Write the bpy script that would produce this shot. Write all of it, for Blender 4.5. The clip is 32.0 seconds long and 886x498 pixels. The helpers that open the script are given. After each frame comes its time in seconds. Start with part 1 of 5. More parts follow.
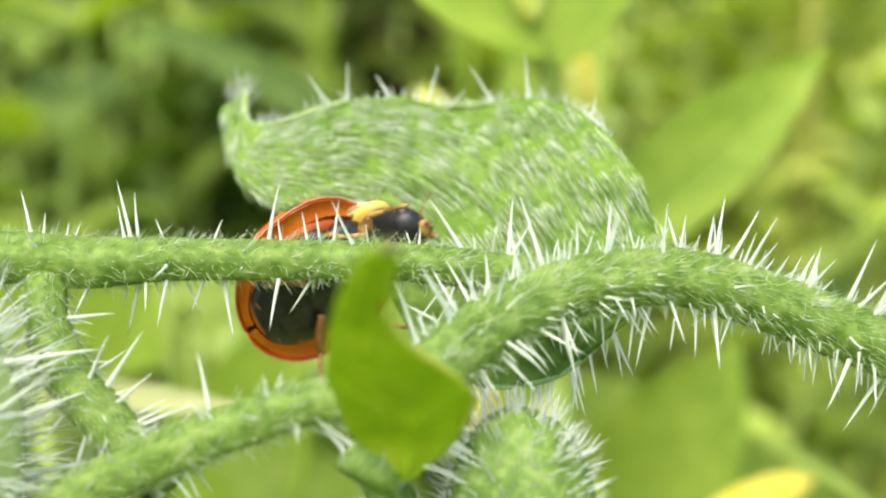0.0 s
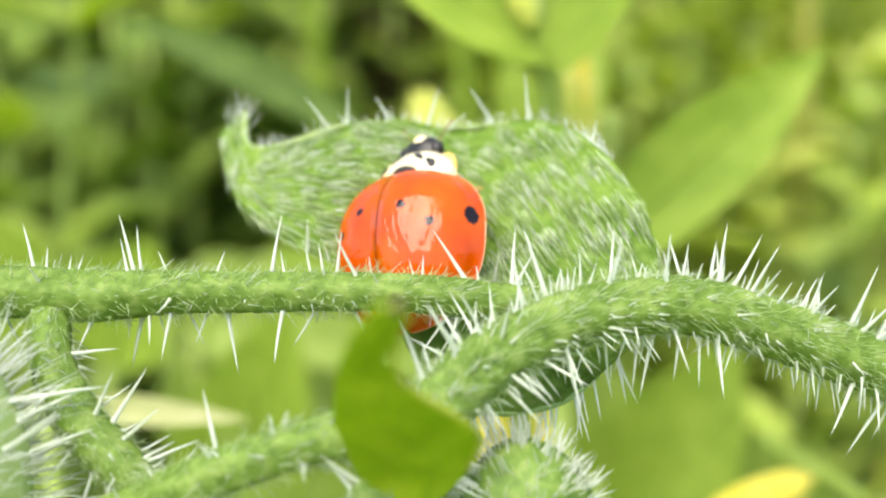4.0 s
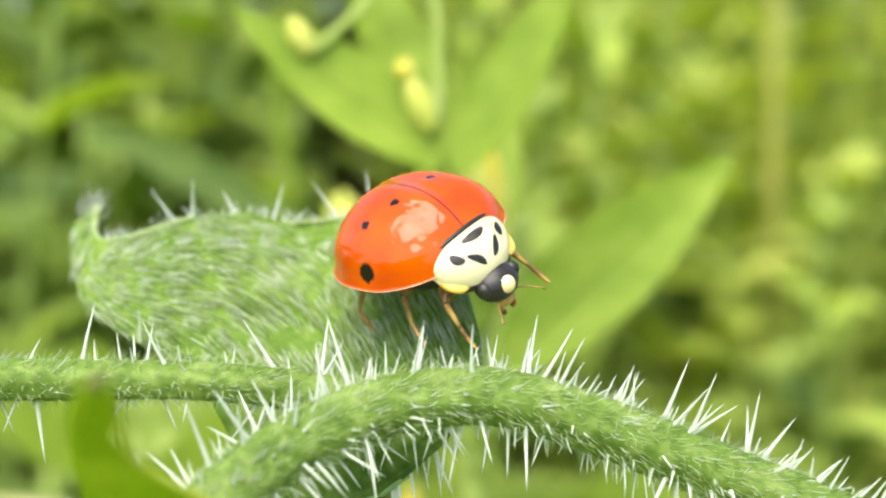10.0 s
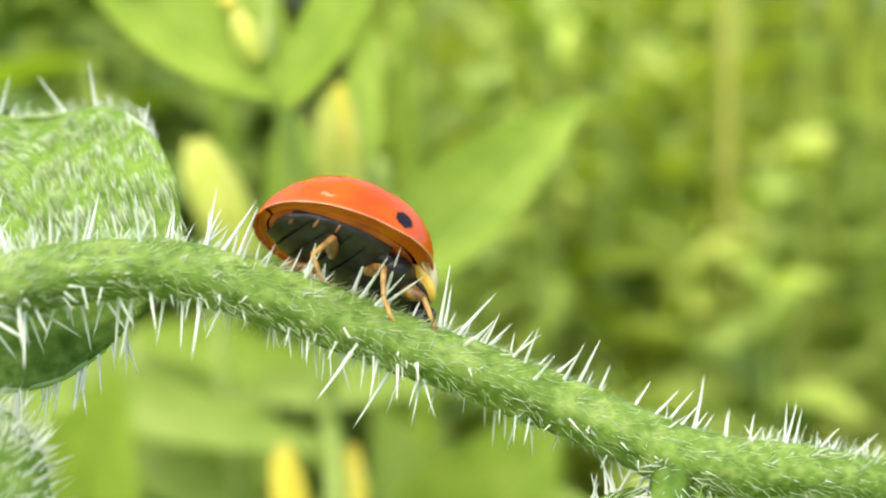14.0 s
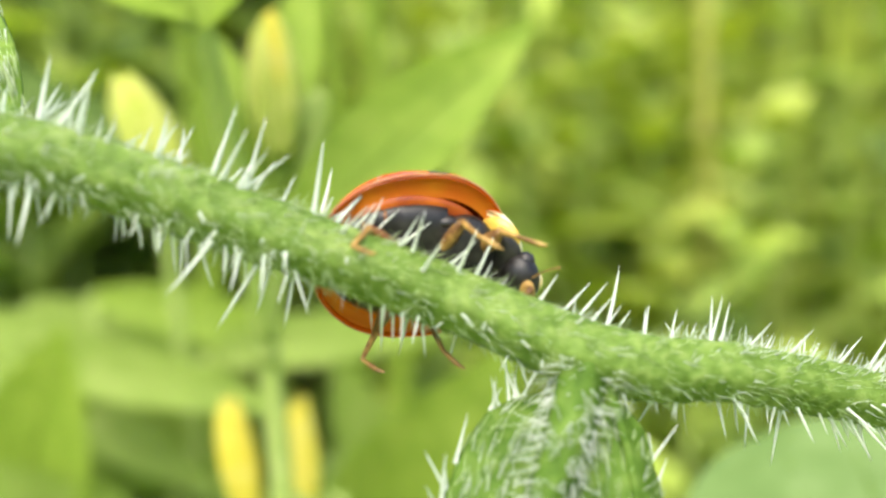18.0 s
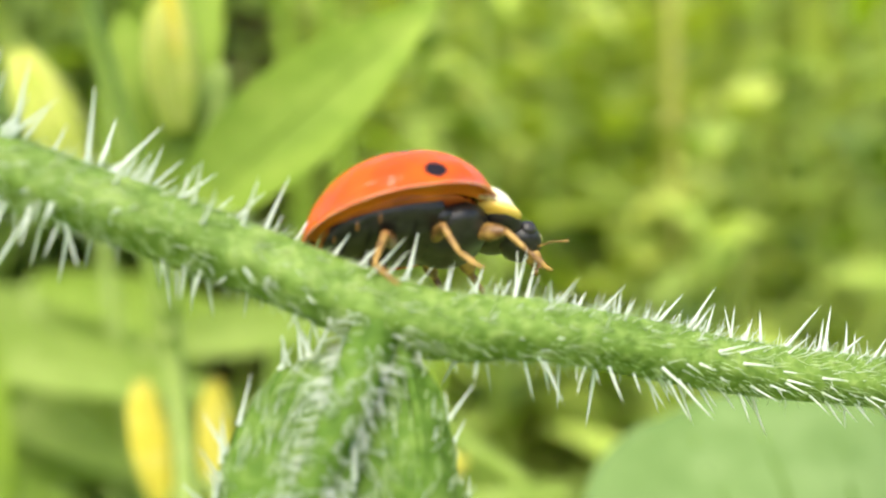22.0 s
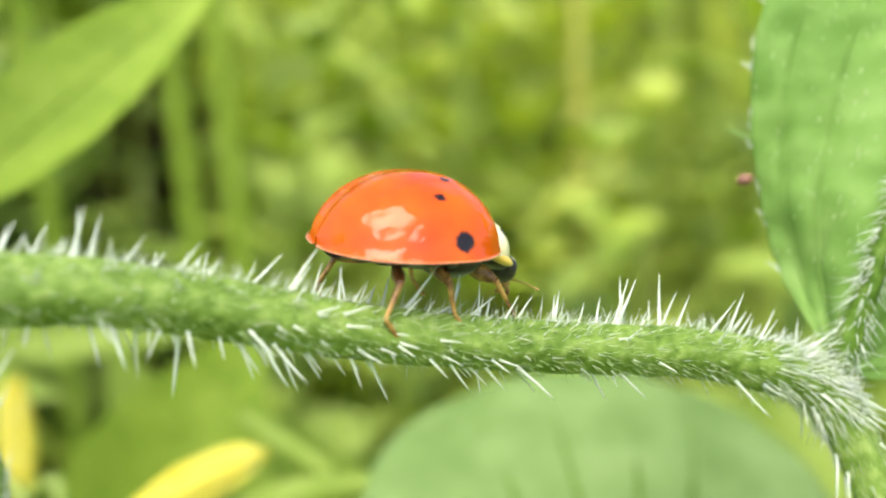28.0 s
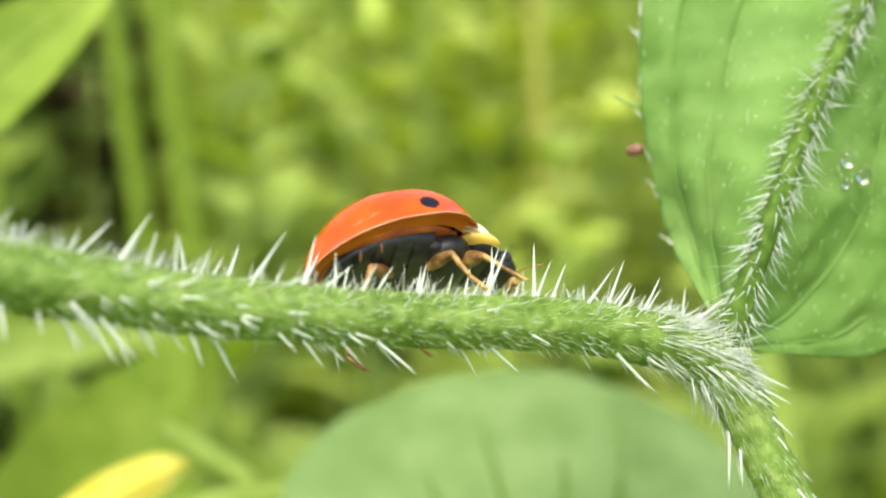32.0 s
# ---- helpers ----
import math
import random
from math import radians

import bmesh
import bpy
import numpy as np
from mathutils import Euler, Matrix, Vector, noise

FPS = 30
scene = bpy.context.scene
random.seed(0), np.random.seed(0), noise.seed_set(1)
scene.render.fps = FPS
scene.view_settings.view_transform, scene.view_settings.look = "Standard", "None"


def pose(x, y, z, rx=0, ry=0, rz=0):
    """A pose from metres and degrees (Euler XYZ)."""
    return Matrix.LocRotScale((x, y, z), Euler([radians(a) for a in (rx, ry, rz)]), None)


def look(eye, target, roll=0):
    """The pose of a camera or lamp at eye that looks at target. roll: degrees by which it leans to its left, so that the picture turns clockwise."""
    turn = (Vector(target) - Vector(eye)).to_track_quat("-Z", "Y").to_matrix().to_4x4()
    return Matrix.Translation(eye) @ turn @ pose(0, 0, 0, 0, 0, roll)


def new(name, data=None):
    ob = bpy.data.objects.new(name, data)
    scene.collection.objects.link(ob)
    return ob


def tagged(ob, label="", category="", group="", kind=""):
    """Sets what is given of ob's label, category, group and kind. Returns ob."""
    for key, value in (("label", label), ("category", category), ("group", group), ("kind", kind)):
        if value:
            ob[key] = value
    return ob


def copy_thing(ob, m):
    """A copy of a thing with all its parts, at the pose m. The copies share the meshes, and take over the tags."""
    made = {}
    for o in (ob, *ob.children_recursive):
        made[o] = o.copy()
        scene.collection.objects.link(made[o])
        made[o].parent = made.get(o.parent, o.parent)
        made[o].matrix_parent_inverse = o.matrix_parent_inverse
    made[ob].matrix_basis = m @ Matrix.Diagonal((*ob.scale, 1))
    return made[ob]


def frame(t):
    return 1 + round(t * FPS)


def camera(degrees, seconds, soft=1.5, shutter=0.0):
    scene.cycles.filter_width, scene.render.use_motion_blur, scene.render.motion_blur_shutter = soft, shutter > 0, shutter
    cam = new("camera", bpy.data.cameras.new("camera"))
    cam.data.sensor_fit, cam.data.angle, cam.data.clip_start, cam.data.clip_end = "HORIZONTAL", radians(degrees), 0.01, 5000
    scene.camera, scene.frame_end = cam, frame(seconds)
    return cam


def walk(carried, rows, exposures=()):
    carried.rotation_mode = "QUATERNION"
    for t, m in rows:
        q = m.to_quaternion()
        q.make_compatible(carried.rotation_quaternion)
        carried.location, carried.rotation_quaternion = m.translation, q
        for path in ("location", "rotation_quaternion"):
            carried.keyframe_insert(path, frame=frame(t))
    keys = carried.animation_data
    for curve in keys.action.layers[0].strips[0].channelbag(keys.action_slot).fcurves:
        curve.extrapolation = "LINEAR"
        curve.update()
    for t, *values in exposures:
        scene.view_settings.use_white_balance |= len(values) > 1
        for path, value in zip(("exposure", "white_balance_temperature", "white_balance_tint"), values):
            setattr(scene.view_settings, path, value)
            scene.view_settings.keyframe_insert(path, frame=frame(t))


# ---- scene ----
# ---- camera: rows of seconds, millimetres and degrees, seen from the first eye ----
MM, EYE, TILT = 0.001, 0.30, -12.0
BASE = pose(0, 0, EYE, TILT, 0, 0)
cam = camera(44.7, 32.0, soft=2.2)
cam.data.dof.use_dof, cam.data.dof.focus_distance, cam.data.dof.aperture_fstop = True, 0.038, 36.0
ROWS = [
    (0, 0.00, 0.00, -0.00, -0.00, -0.00, 0.00),
    (0.5, -0.30, -0.03, 0.31, 0.02, -0.19, 0.01),
    (1, 0.21, -0.10, -0.08, -0.09, -0.07, 0.09),
    (1.5, -0.76, 0.08, 0.05, 0.07, -0.15, 0.30),
    (2, -0.34, -0.12, 0.16, 0.02, -0.35, 0.51),
    (2.5, -1.09, 0.10, -0.29, -0.08, -0.27, 0.76),
    (3, 0.01, -0.03, 0.14, -0.21, -0.64, 0.79),
    (3.5, -0.22, -0.12, 0.87, -0.28, -0.80, 0.67),
    (5.5, -0.11, 0.55, 2.56, 0.41, 0.83, 0.36),
    (6, 1.05, 0.16, 2.55, 0.56, 1.74, 0.23),
    (6.5, 1.50, -0.28, 1.28, -0.00, 2.80, -0.07),
    (7, 1.59, -0.80, 0.76, 0.05, 3.90, -0.27),
    (7.5, 2.58, -1.10, 1.89, -0.01, 4.58, 0.42),
    (8, 2.59, -1.57, 0.32, -0.17, 5.27, 0.04),
    (8.5, 3.79, -1.26, -0.76, -0.03, 5.82, 0.15),
    (9, 4.11, -0.44, -0.70, 0.19, 6.11, 0.15),
    (9.5, 5.65, 0.50, 1.93, 0.39, 5.44, -0.40),
    (10, 5.83, -0.44, 0.83, -1.03, 5.05, 0.13),
    (10.5, 6.89, -0.41, -0.49, -1.16, 5.12, 0.74),
    (11, 8.23, -0.54, -0.97, -1.32, 4.70, 0.77),
    (11.5, 9.76, -1.07, -1.63, -1.42, 4.48, 0.17),
    (12, 10.56, -1.04, -2.29, -1.93, 4.27, 0.90),
    (12.5, 13.35, -1.42, -3.66, -1.73, 4.79, 0.60),
    (13, 15.52, -0.93, -5.90, -1.78, 5.66, 0.52),
    (13.5, 15.80, -0.34, -3.49, -1.97, 5.04, 0.60),
    (15.5, 18.15, 1.81, -4.69, -3.08, 4.37, 1.83),
    (16, 18.57, 3.39, -4.92, -3.16, 4.15, 1.76),
    (16.5, 18.34, 3.94, -5.07, -3.17, 3.87, 1.82),
    (17, 19.84, 4.18, -6.07, -3.17, 3.80, 2.07),
    (17.5, 20.19, 4.70, -6.29, -3.08, 3.57, 2.14),
    (18, 19.67, 5.13, -6.26, -3.00, 3.28, 1.98),
    (18.5, 20.68, 5.31, -6.65, -2.97, 3.19, 2.18),
    (19, 21.43, 5.70, -6.27, -3.06, 3.12, 2.25),
    (19.5, 21.97, 5.66, -6.65, -3.21, 3.12, 1.90),
    (20, 22.61, 6.01, -6.69, -3.54, 2.89, 2.02),
    (20.5, 23.38, 5.93, -6.94, -3.56, 2.93, 2.32),
    (21, 24.12, 5.94, -6.83, -3.81, 2.82, 2.11),
    (21.5, 24.51, 6.12, -7.15, -4.00, 2.85, 2.16),
    (22, 25.54, 6.36, -7.64, -4.15, 2.87, 2.27),
    (22.5, 25.99, 5.91, -6.87, -4.50, 2.71, 1.79),
    (23, 26.20, 6.24, -7.06, -4.58, 2.70, 1.91),
    (23.5, 27.48, 6.28, -7.40, -4.76, 2.60, 2.13),
    (24, 29.30, 6.47, -7.90, -5.15, 2.42, 2.38),
    (24.5, 30.14, 6.60, -8.68, -5.45, 2.44, 2.70),
    (25, 32.02, 6.49, -9.26, -5.89, 2.27, 2.76),
    (25.5, 32.80, 6.43, -9.26, -6.26, 2.05, 2.84),
    (26, 34.30, 6.26, -9.55, -6.66, 2.21, 3.19),
    (26.5, 35.65, 6.24, -9.47, -6.92, 2.40, 3.52),
    (28.5, 37.25, 7.88, -9.64, -8.12, 2.77, 3.37),
    (29, 38.08, 8.05, -9.86, -8.40, 2.80, 3.57),
    (29.5, 37.46, 8.50, -9.66, -8.66, 2.81, 3.68),
    (30, 37.53, 8.57, -10.14, -8.78, 3.07, 4.03),
    (30.5, 37.99, 8.63, -10.40, -9.06, 3.05, 4.09),
    (31, 38.30, 8.96, -10.69, -9.11, 3.31, 4.33),
    (31.5, 39.09, 8.97, -10.60, -9.16, 3.55, 4.24),
    (32, 40.57, 9.33, -11.34, -9.34, 3.71, 4.63),
]
walk(cam, [(t, BASE @ pose(MM * x, MM * y, MM * z, 90 + pitch, roll, yaw)) for t, x, y, z, yaw, pitch, roll in ROWS],
     exposures=((0, 0.99), (9, 0.95), (12, 1.07), (26, 1.10), (32, 1.05)))

# ---- light: a bright, softly clouded day, the light high behind the viewer ----
SUN_EL, SUN_AZ = 58.0, 200.0
world = bpy.data.worlds.new("sky")
scene.world = world
world.use_nodes = True
wn = world.node_tree
sky = wn.nodes.new("ShaderNodeTexSky")
sky.sky_type, sky.sun_disc = "NISHITA", False
sky.sun_elevation, sky.sun_rotation = radians(SUN_EL), radians(SUN_AZ)
sky.air_density, sky.dust_density, sky.ozone_density = 1.0, 2.2, 1.0
bg = wn.nodes["Background"]
bg.inputs["Strength"].default_value = 0.15
wn.links.new(sky.outputs["Color"], bg.inputs["Color"])
sun = new("sun", bpy.data.lights.new("sun", "SUN"))
sun.data.energy, sun.data.angle, sun.data.color = 2.6, radians(56), (1.0, 0.925, 0.78)
az, el = radians(SUN_AZ), radians(SUN_EL)
toward = Vector((math.sin(az) * math.cos(el), math.cos(az) * math.cos(el), math.sin(el)))
sun.matrix_world = look(toward * 10, (0, 0, 0))


# ---- materials ----
def mat(name, rough=0.5, spec=0.5):
    m = bpy.data.materials.new(name)
    m.use_nodes = True
    b = m.node_tree.nodes["Principled BSDF"]
    b.inputs["Roughness"].default_value = rough
    b.inputs["Specular IOR Level"].default_value = spec
    return m, m.node_tree, b


def node(nt, kind, **values):
    n = nt.nodes.new("ShaderNode" + kind)
    for k, v in values.items():
        n.inputs[k.replace("_", " ")].default_value = v
    return n


def noise_tex(nt, scale, detail=3.0, stretch=None):
    co = nt.nodes.new("ShaderNodeTexCoord")
    n = node(nt, "TexNoise", Scale=scale, Detail=detail)
    src = co.outputs["Object"]
    if stretch:
        mp = nt.nodes.new("ShaderNodeMapping")
        mp.inputs["Scale"].default_value = stretch
        nt.links.new(src, mp.inputs["Vector"])
        src = mp.outputs["Vector"]
    nt.links.new(src, n.inputs["Vector"])
    return n


def ramp(nt, src, stops):
    r = nt.nodes.new("ShaderNodeValToRGB")
    while len(r.color_ramp.elements) < len(stops):
        r.color_ramp.elements.new(0.5)
    for e, (p, c) in zip(r.color_ramp.elements, stops):
        e.position, e.color = p, (*c, 1)
    nt.links.new(src, r.inputs["Fac"])
    return r


def mix(nt, fac, a, b, mode="MIX"):
    m = nt.nodes.new("ShaderNodeMix")
    m.data_type, m.blend_type = "RGBA", mode
    for sock, v in ((m.inputs[0], fac), (m.inputs[6], a), (m.inputs[7], b)):
        if isinstance(v, (int, float)):
            sock.default_value = v
        elif isinstance(v, tuple):
            sock.default_value = (*v, 1)
        else:
            nt.links.new(v, sock)
    return m.outputs[2]


def bump(nt, b, src, strength, distance):
    n = node(nt, "Bump", Strength=strength, Distance=distance)
    nt.links.new(src, n.inputs["Height"])
    nt.links.new(n.outputs["Normal"], b.inputs["Normal"])


def see_through(nt, b, colour, share):
    """Mixes in light that passes through a thin leaf or hair."""
    tr = nt.nodes.new("ShaderNodeBsdfTranslucent")
    if isinstance(colour, tuple):
        tr.inputs["Color"].default_value = (*colour, 1)
    else:
        nt.links.new(colour, tr.inputs["Color"])
    mx = nt.nodes.new("ShaderNodeMixShader")
    mx.inputs[0].default_value = share
    nt.links.new(b.outputs[0], mx.inputs[1])
    nt.links.new(tr.outputs[0], mx.inputs[2])
    nt.links.new(mx.outputs[0], nt.nodes["Material Output"].inputs["Surface"])


def green(name, dark, mid, light, fine=2500.0, coarse=300.0, rough=0.5, share=0.25, relief=0.00006, stretch=None, spec=0.4, per_piece=0.0, per_leaf=0.0):
    """Plant tissue: two scales of mottling, fine relief, some light through it."""
    m, nt, b = mat(name, rough, spec)
    n1 = noise_tex(nt, coarse, 4.0)
    n2 = noise_tex(nt, fine, 4.0, stretch)
    c1 = ramp(nt, n1.outputs["Fac"], [(0.3, dark), (0.55, mid), (0.75, light)]).outputs["Color"]
    c2 = ramp(nt, n2.outputs["Fac"], [(0.32, dark), (0.5, mid), (0.66, light)]).outputs["Color"]
    col = mix(nt, 0.5, c1, c2)
    if per_piece:
        g = nt.nodes.new("ShaderNodeNewGeometry")
        tone = ramp(nt, g.outputs["Random Per Island"], [(0.0, (1 - per_piece,) * 3), (0.5, (1.0, 1.0, 1.0)), (1.0, (1 + per_piece, 1 + 0.8 * per_piece, 1 - 0.3 * per_piece))])
        col = mix(nt, 1.0, col, tone.outputs["Color"], "MULTIPLY")
    if per_leaf:
        g = nt.nodes.new("ShaderNodeObjectInfo")
        tone = ramp(nt, g.outputs["Random"], [(0.0, (1 - per_leaf, 1 - 0.85 * per_leaf, 1 - 0.8 * per_leaf)), (0.5, (1.0, 1.0, 1.0)), (1.0, (1 + 0.55 * per_leaf, 1 + 0.45 * per_leaf, 1 + 0.4 * per_leaf))])
        col = mix(nt, 1.0, col, tone.outputs["Color"], "MULTIPLY")
    nt.links.new(col, b.inputs["Base Color"])
    bump(nt, b, n2.outputs["Fac"], 0.6, relief)
    see_through(nt, b, mix(nt, 1.0, col, (1.0, 1.0, 0.45), "MULTIPLY"), share)
    return m


STEM = green("hairy stem", (0.075, 0.145, 0.014), (0.185, 0.295, 0.05), (0.345, 0.45, 0.125), 2300, 700, 0.55, 0.2, 0.0002, spec=0.2)
LEAF = green("downy leaf", (0.09, 0.19, 0.016), (0.195, 0.33, 0.042), (0.315, 0.455, 0.085), 2200, 250, 0.6, 0.35, 0.00015, spec=0.2)
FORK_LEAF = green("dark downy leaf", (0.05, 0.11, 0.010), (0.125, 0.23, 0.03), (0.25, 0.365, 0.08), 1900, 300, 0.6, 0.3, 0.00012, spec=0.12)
DARK_LEAF = green("shaded dark leaf", (0.11, 0.18, 0.026), (0.205, 0.305, 0.047), (0.31, 0.415, 0.075), 300, 40, 0.5, 0.3, per_leaf=0.5, spec=0.15)
SMOOTH_LEAF = green("smooth young leaf", (0.32, 0.48, 0.012), (0.45, 0.61, 0.022), (0.57, 0.69, 0.05), 500, 130, 0.55, 0.5, 0.00008, spec=0.15)
BUD = green("bud skin", (0.075, 0.16, 0.016), (0.20, 0.33, 0.05), (0.44, 0.56, 0.17), 2200, 300, 0.55, 0.25, 0.0001)
PALE_BUD = green("pale bud skin", (0.30, 0.44, 0.13), (0.46, 0.58, 0.22), (0.62, 0.70, 0.36), 1500, 300, 0.55, 0.3, 0.0001)
YOUNG_VEIN = green("yellow-green vein", (0.52, 0.62, 0.06), (0.62, 0.68, 0.09), (0.70, 0.74, 0.15), 2000, 300, 0.5, 0.4, spec=0.15)
VEIN = green("pale vein", (0.24, 0.42, 0.11), (0.34, 0.52, 0.17), (0.42, 0.6, 0.24), 2000, 300, 0.5, 0.3)
LANCE_LEAF = green("long weed leaf", (0.20, 0.315, 0.03), (0.30, 0.43, 0.05), (0.41, 0.53, 0.08), 400, 45, 0.5, 0.4, spec=0.15)
ROUND_LEAF = green("broad soft leaf", (0.11, 0.23, 0.035), (0.18, 0.325, 0.065), (0.26, 0.41, 0.11), 500, 60, 0.55, 0.3, 0.00012, spec=0.15)
BROAD_LEAF = green("low broad leaf", (0.15, 0.25, 0.065), (0.22, 0.335, 0.105), (0.29, 0.41, 0.15), 250, 45, 0.6, 0.3, 0.00012, spec=0.15)
WEED_LEAF = green("weed leaf", (0.32, 0.44, 0.072), (0.51, 0.635, 0.138), (0.68, 0.775, 0.225), 300, 30, 0.5, 0.55, per_leaf=0.6, spec=0.15)
WEED_STALK = green("weed stalk", (0.34, 0.48, 0.09), (0.48, 0.6, 0.16), (0.58, 0.68, 0.24), 600, 60, 0.5, 0.35, spec=0.15)
SOFT_LEAF = green("soft pale leaf", (0.22, 0.33, 0.05), (0.31, 0.43, 0.08), (0.41, 0.52, 0.13), 300, 35, 0.55, 0.45, spec=0.12)
GRASS = green("meadow grass", (0.28, 0.39, 0.06), (0.50, 0.61, 0.135), (0.64, 0.73, 0.21), 300, 25, 0.5, 0.55, per_piece=0.4, spec=0.15)
PETAL = green("yellow petal", (0.84, 0.72, 0.06), (0.90, 0.81, 0.13), (0.93, 0.88, 0.28), 500, 80, 0.5, 0.4, spec=0.15)
SEPAL = green("pale sepal", (0.60, 0.68, 0.11), (0.74, 0.78, 0.18), (0.86, 0.84, 0.30), 500, 80, 0.5, 0.4, spec=0.15)
STRAW = green("dry stalk", (0.38, 0.39, 0.07), (0.50, 0.50, 0.1), (0.60, 0.58, 0.16), 400, 60, 0.6, 0.2)
PALE_BLADE = green("pale withered blade", (0.34, 0.38, 0.13), (0.46, 0.49, 0.2), (0.58, 0.58, 0.32), 400, 60, 0.6, 0.3)
DEAD = green("dead leaf", (0.10, 0.07, 0.03), (0.22, 0.17, 0.10), (0.34, 0.29, 0.2), 300, 50, 0.7, 0.1)
SEED = green("brown seed", (0.10, 0.045, 0.03), (0.2, 0.09, 0.06), (0.3, 0.16, 0.1), 2000, 400, 0.6, 0.0)
SOIL = green("soil with moss", (0.12, 0.15, 0.03), (0.22, 0.30, 0.06), (0.34, 0.42, 0.10), 120, 9, 0.9, 0.0, 0.01)

HAIR, nt, b = mat("white plant hair", 0.35, 0.5)
n1 = noise_tex(nt, 900, 2.0)
hair_colour = ramp(nt, n1.outputs["Fac"], [(0.3, (0.68, 0.77, 0.57)), (0.6, (0.86, 0.89, 0.81))]).outputs["Color"]
nt.links.new(hair_colour, b.inputs["Base Color"])
see_through(nt, b, hair_colour, 0.36)

DOWN, nt, b = mat("soft green down", 0.55, 0.12)
down_colour = ramp(nt, noise_tex(nt, 900, 2.0).outputs["Fac"], [(0.3, (0.40, 0.56, 0.18)), (0.65, (0.67, 0.79, 0.45))]).outputs["Color"]
nt.links.new(down_colour, b.inputs["Base Color"])
see_through(nt, b, down_colour, 0.4)


def shell(name):
    """Orange-red wing case with small black spots, glossy; spots by place on the case."""
    m, nt, b = mat(name, 0.3, 0.5)
    b.inputs["Coat Weight"].default_value, b.inputs["Coat Roughness"].default_value = 0.8, 0.045
    b.inputs["Specular IOR Level"].default_value = 0.0
    b.inputs["Coat IOR"].default_value = 1.53
    co = nt.nodes.new("ShaderNodeTexCoord")
    n1, n2 = noise_tex(nt, 600, 3.0), noise_tex(nt, 5000, 2.0)
    col = ramp(nt, n1.outputs["Fac"], [(0.3, (0.52, 0.056, 0.0)), (0.7, (0.64, 0.098, 0.0))]).outputs["Color"]
    both = nt.nodes.new("ShaderNodeVectorMath")
    both.operation = "ABSOLUTE"
    nt.links.new(co.outputs["Object"], both.inputs[0])
    sep, back = nt.nodes.new("ShaderNodeSeparateXYZ"), nt.nodes.new("ShaderNodeSeparateXYZ")
    nt.links.new(both.outputs[0], sep.inputs[0])
    nt.links.new(co.outputs["Object"], back.inputs[0])
    flat = nt.nodes.new("ShaderNodeCombineXYZ")
    nt.links.new(back.outputs["X"], flat.inputs[0])
    nt.links.new(sep.outputs["Y"], flat.inputs[1])
    nt.links.new(back.outputs["Z"], flat.inputs[2])
    warp = mix(nt, 0.00022, flat.outputs[0], n2.outputs["Color"], "ADD")
    for x, y, z, r in SPOTS:
        d = nt.nodes.new("ShaderNodeVectorMath")
        d.operation = "DISTANCE"
        nt.links.new(warp, d.inputs[0])
        d.inputs[1].default_value = (x * MM * SIZE + 0.00011, y * MM * SIZE + 0.00011, z * MM * SIZE + 0.00011)
        edge = nt.nodes.new("ShaderNodeMapRange")
        nt.links.new(d.outputs["Value"], edge.inputs["Value"])
        for k, v in (("From Min", (r - 0.05) * MM), ("From Max", (r + 0.05) * MM), ("To Min", 0.0), ("To Max", 1.0)):
            edge.inputs[k].default_value = v
        col = mix(nt, edge.outputs["Result"], (0.012, 0.006, 0.005), col)
    nt.links.new(col, b.inputs["Base Color"])
    bump(nt, b, n1.outputs["Fac"], 0.3, 0.0002)
    # the lacquer is faintly dented, so that its shine breaks up
    n3 = noise_tex(nt, 700, 3.5, (0.6, 1.0, 1.0))
    dent = node(nt, "Bump", Strength=0.65, Distance=0.0005)
    nt.links.new(n3.outputs["Fac"], dent.inputs["Height"])
    nt.links.new(dent.outputs["Normal"], b.inputs["Coat Normal"])
    dull = ramp(nt, n1.outputs["Fac"], [(0.35, (0.015,) * 3), (0.7, (0.06,) * 3)])
    nt.links.new(dull.outputs["Color"], b.inputs["Coat Roughness"])
    return m


SIZE = 1.10
SPOTS = [(0.64, 0.83, 2.03, 0.18), (0.02, 1.78, 1.65, 0.19), (0.47, 2.66, 0.46, 0.36)]
ELYTRA = shell("ladybird wing case")


def plain(name, a, c, scale, rough, coat=0.0, relief=0.00003):
    m, nt, b = mat(name, rough, 0.5)
    n = noise_tex(nt, scale, 3.0)
    nt.links.new(ramp(nt, n.outputs["Fac"], [(0.35, a), (0.65, c)]).outputs["Color"], b.inputs["Base Color"])
    b.inputs["Coat Weight"].default_value = coat
    bump(nt, b, n.outputs["Fac"], 0.4, relief)
    return m


BLACK = plain("black chitin", (0.008, 0.007, 0.006), (0.03, 0.026, 0.022), 2500, 0.42, 0.05)
RUST = plain("rust brown chitin", (0.34, 0.055, 0.006), (0.62, 0.14, 0.010), 900, 0.35, 0.25)
# orange brightened in place of light that passes through the shell
LINING = plain("orange inner side of the wing case", (0.80, 0.16, 0.003), (0.90, 0.26, 0.006), 700, 0.5)
see_through(LINING.node_tree, LINING.node_tree.nodes["Principled BSDF"], (0.9, 0.26, 0.01), 0.35)
# the sky's reflection along the rim, painted as a pale colour
RIM_GLINT = plain("painted sky glint on the wing case rim", (0.62, 0.24, 0.10), (0.74, 0.42, 0.22), 900, 0.25, 0.6)
AMBER = plain("amber leg chitin", (0.12, 0.05, 0.010), (0.50, 0.30, 0.07), 1900, 0.5, 0.1)
DARK_AMBER = plain("dark amber leg chitin", (0.07, 0.028, 0.010), (0.30, 0.12, 0.03), 1100, 0.35, 0.4)
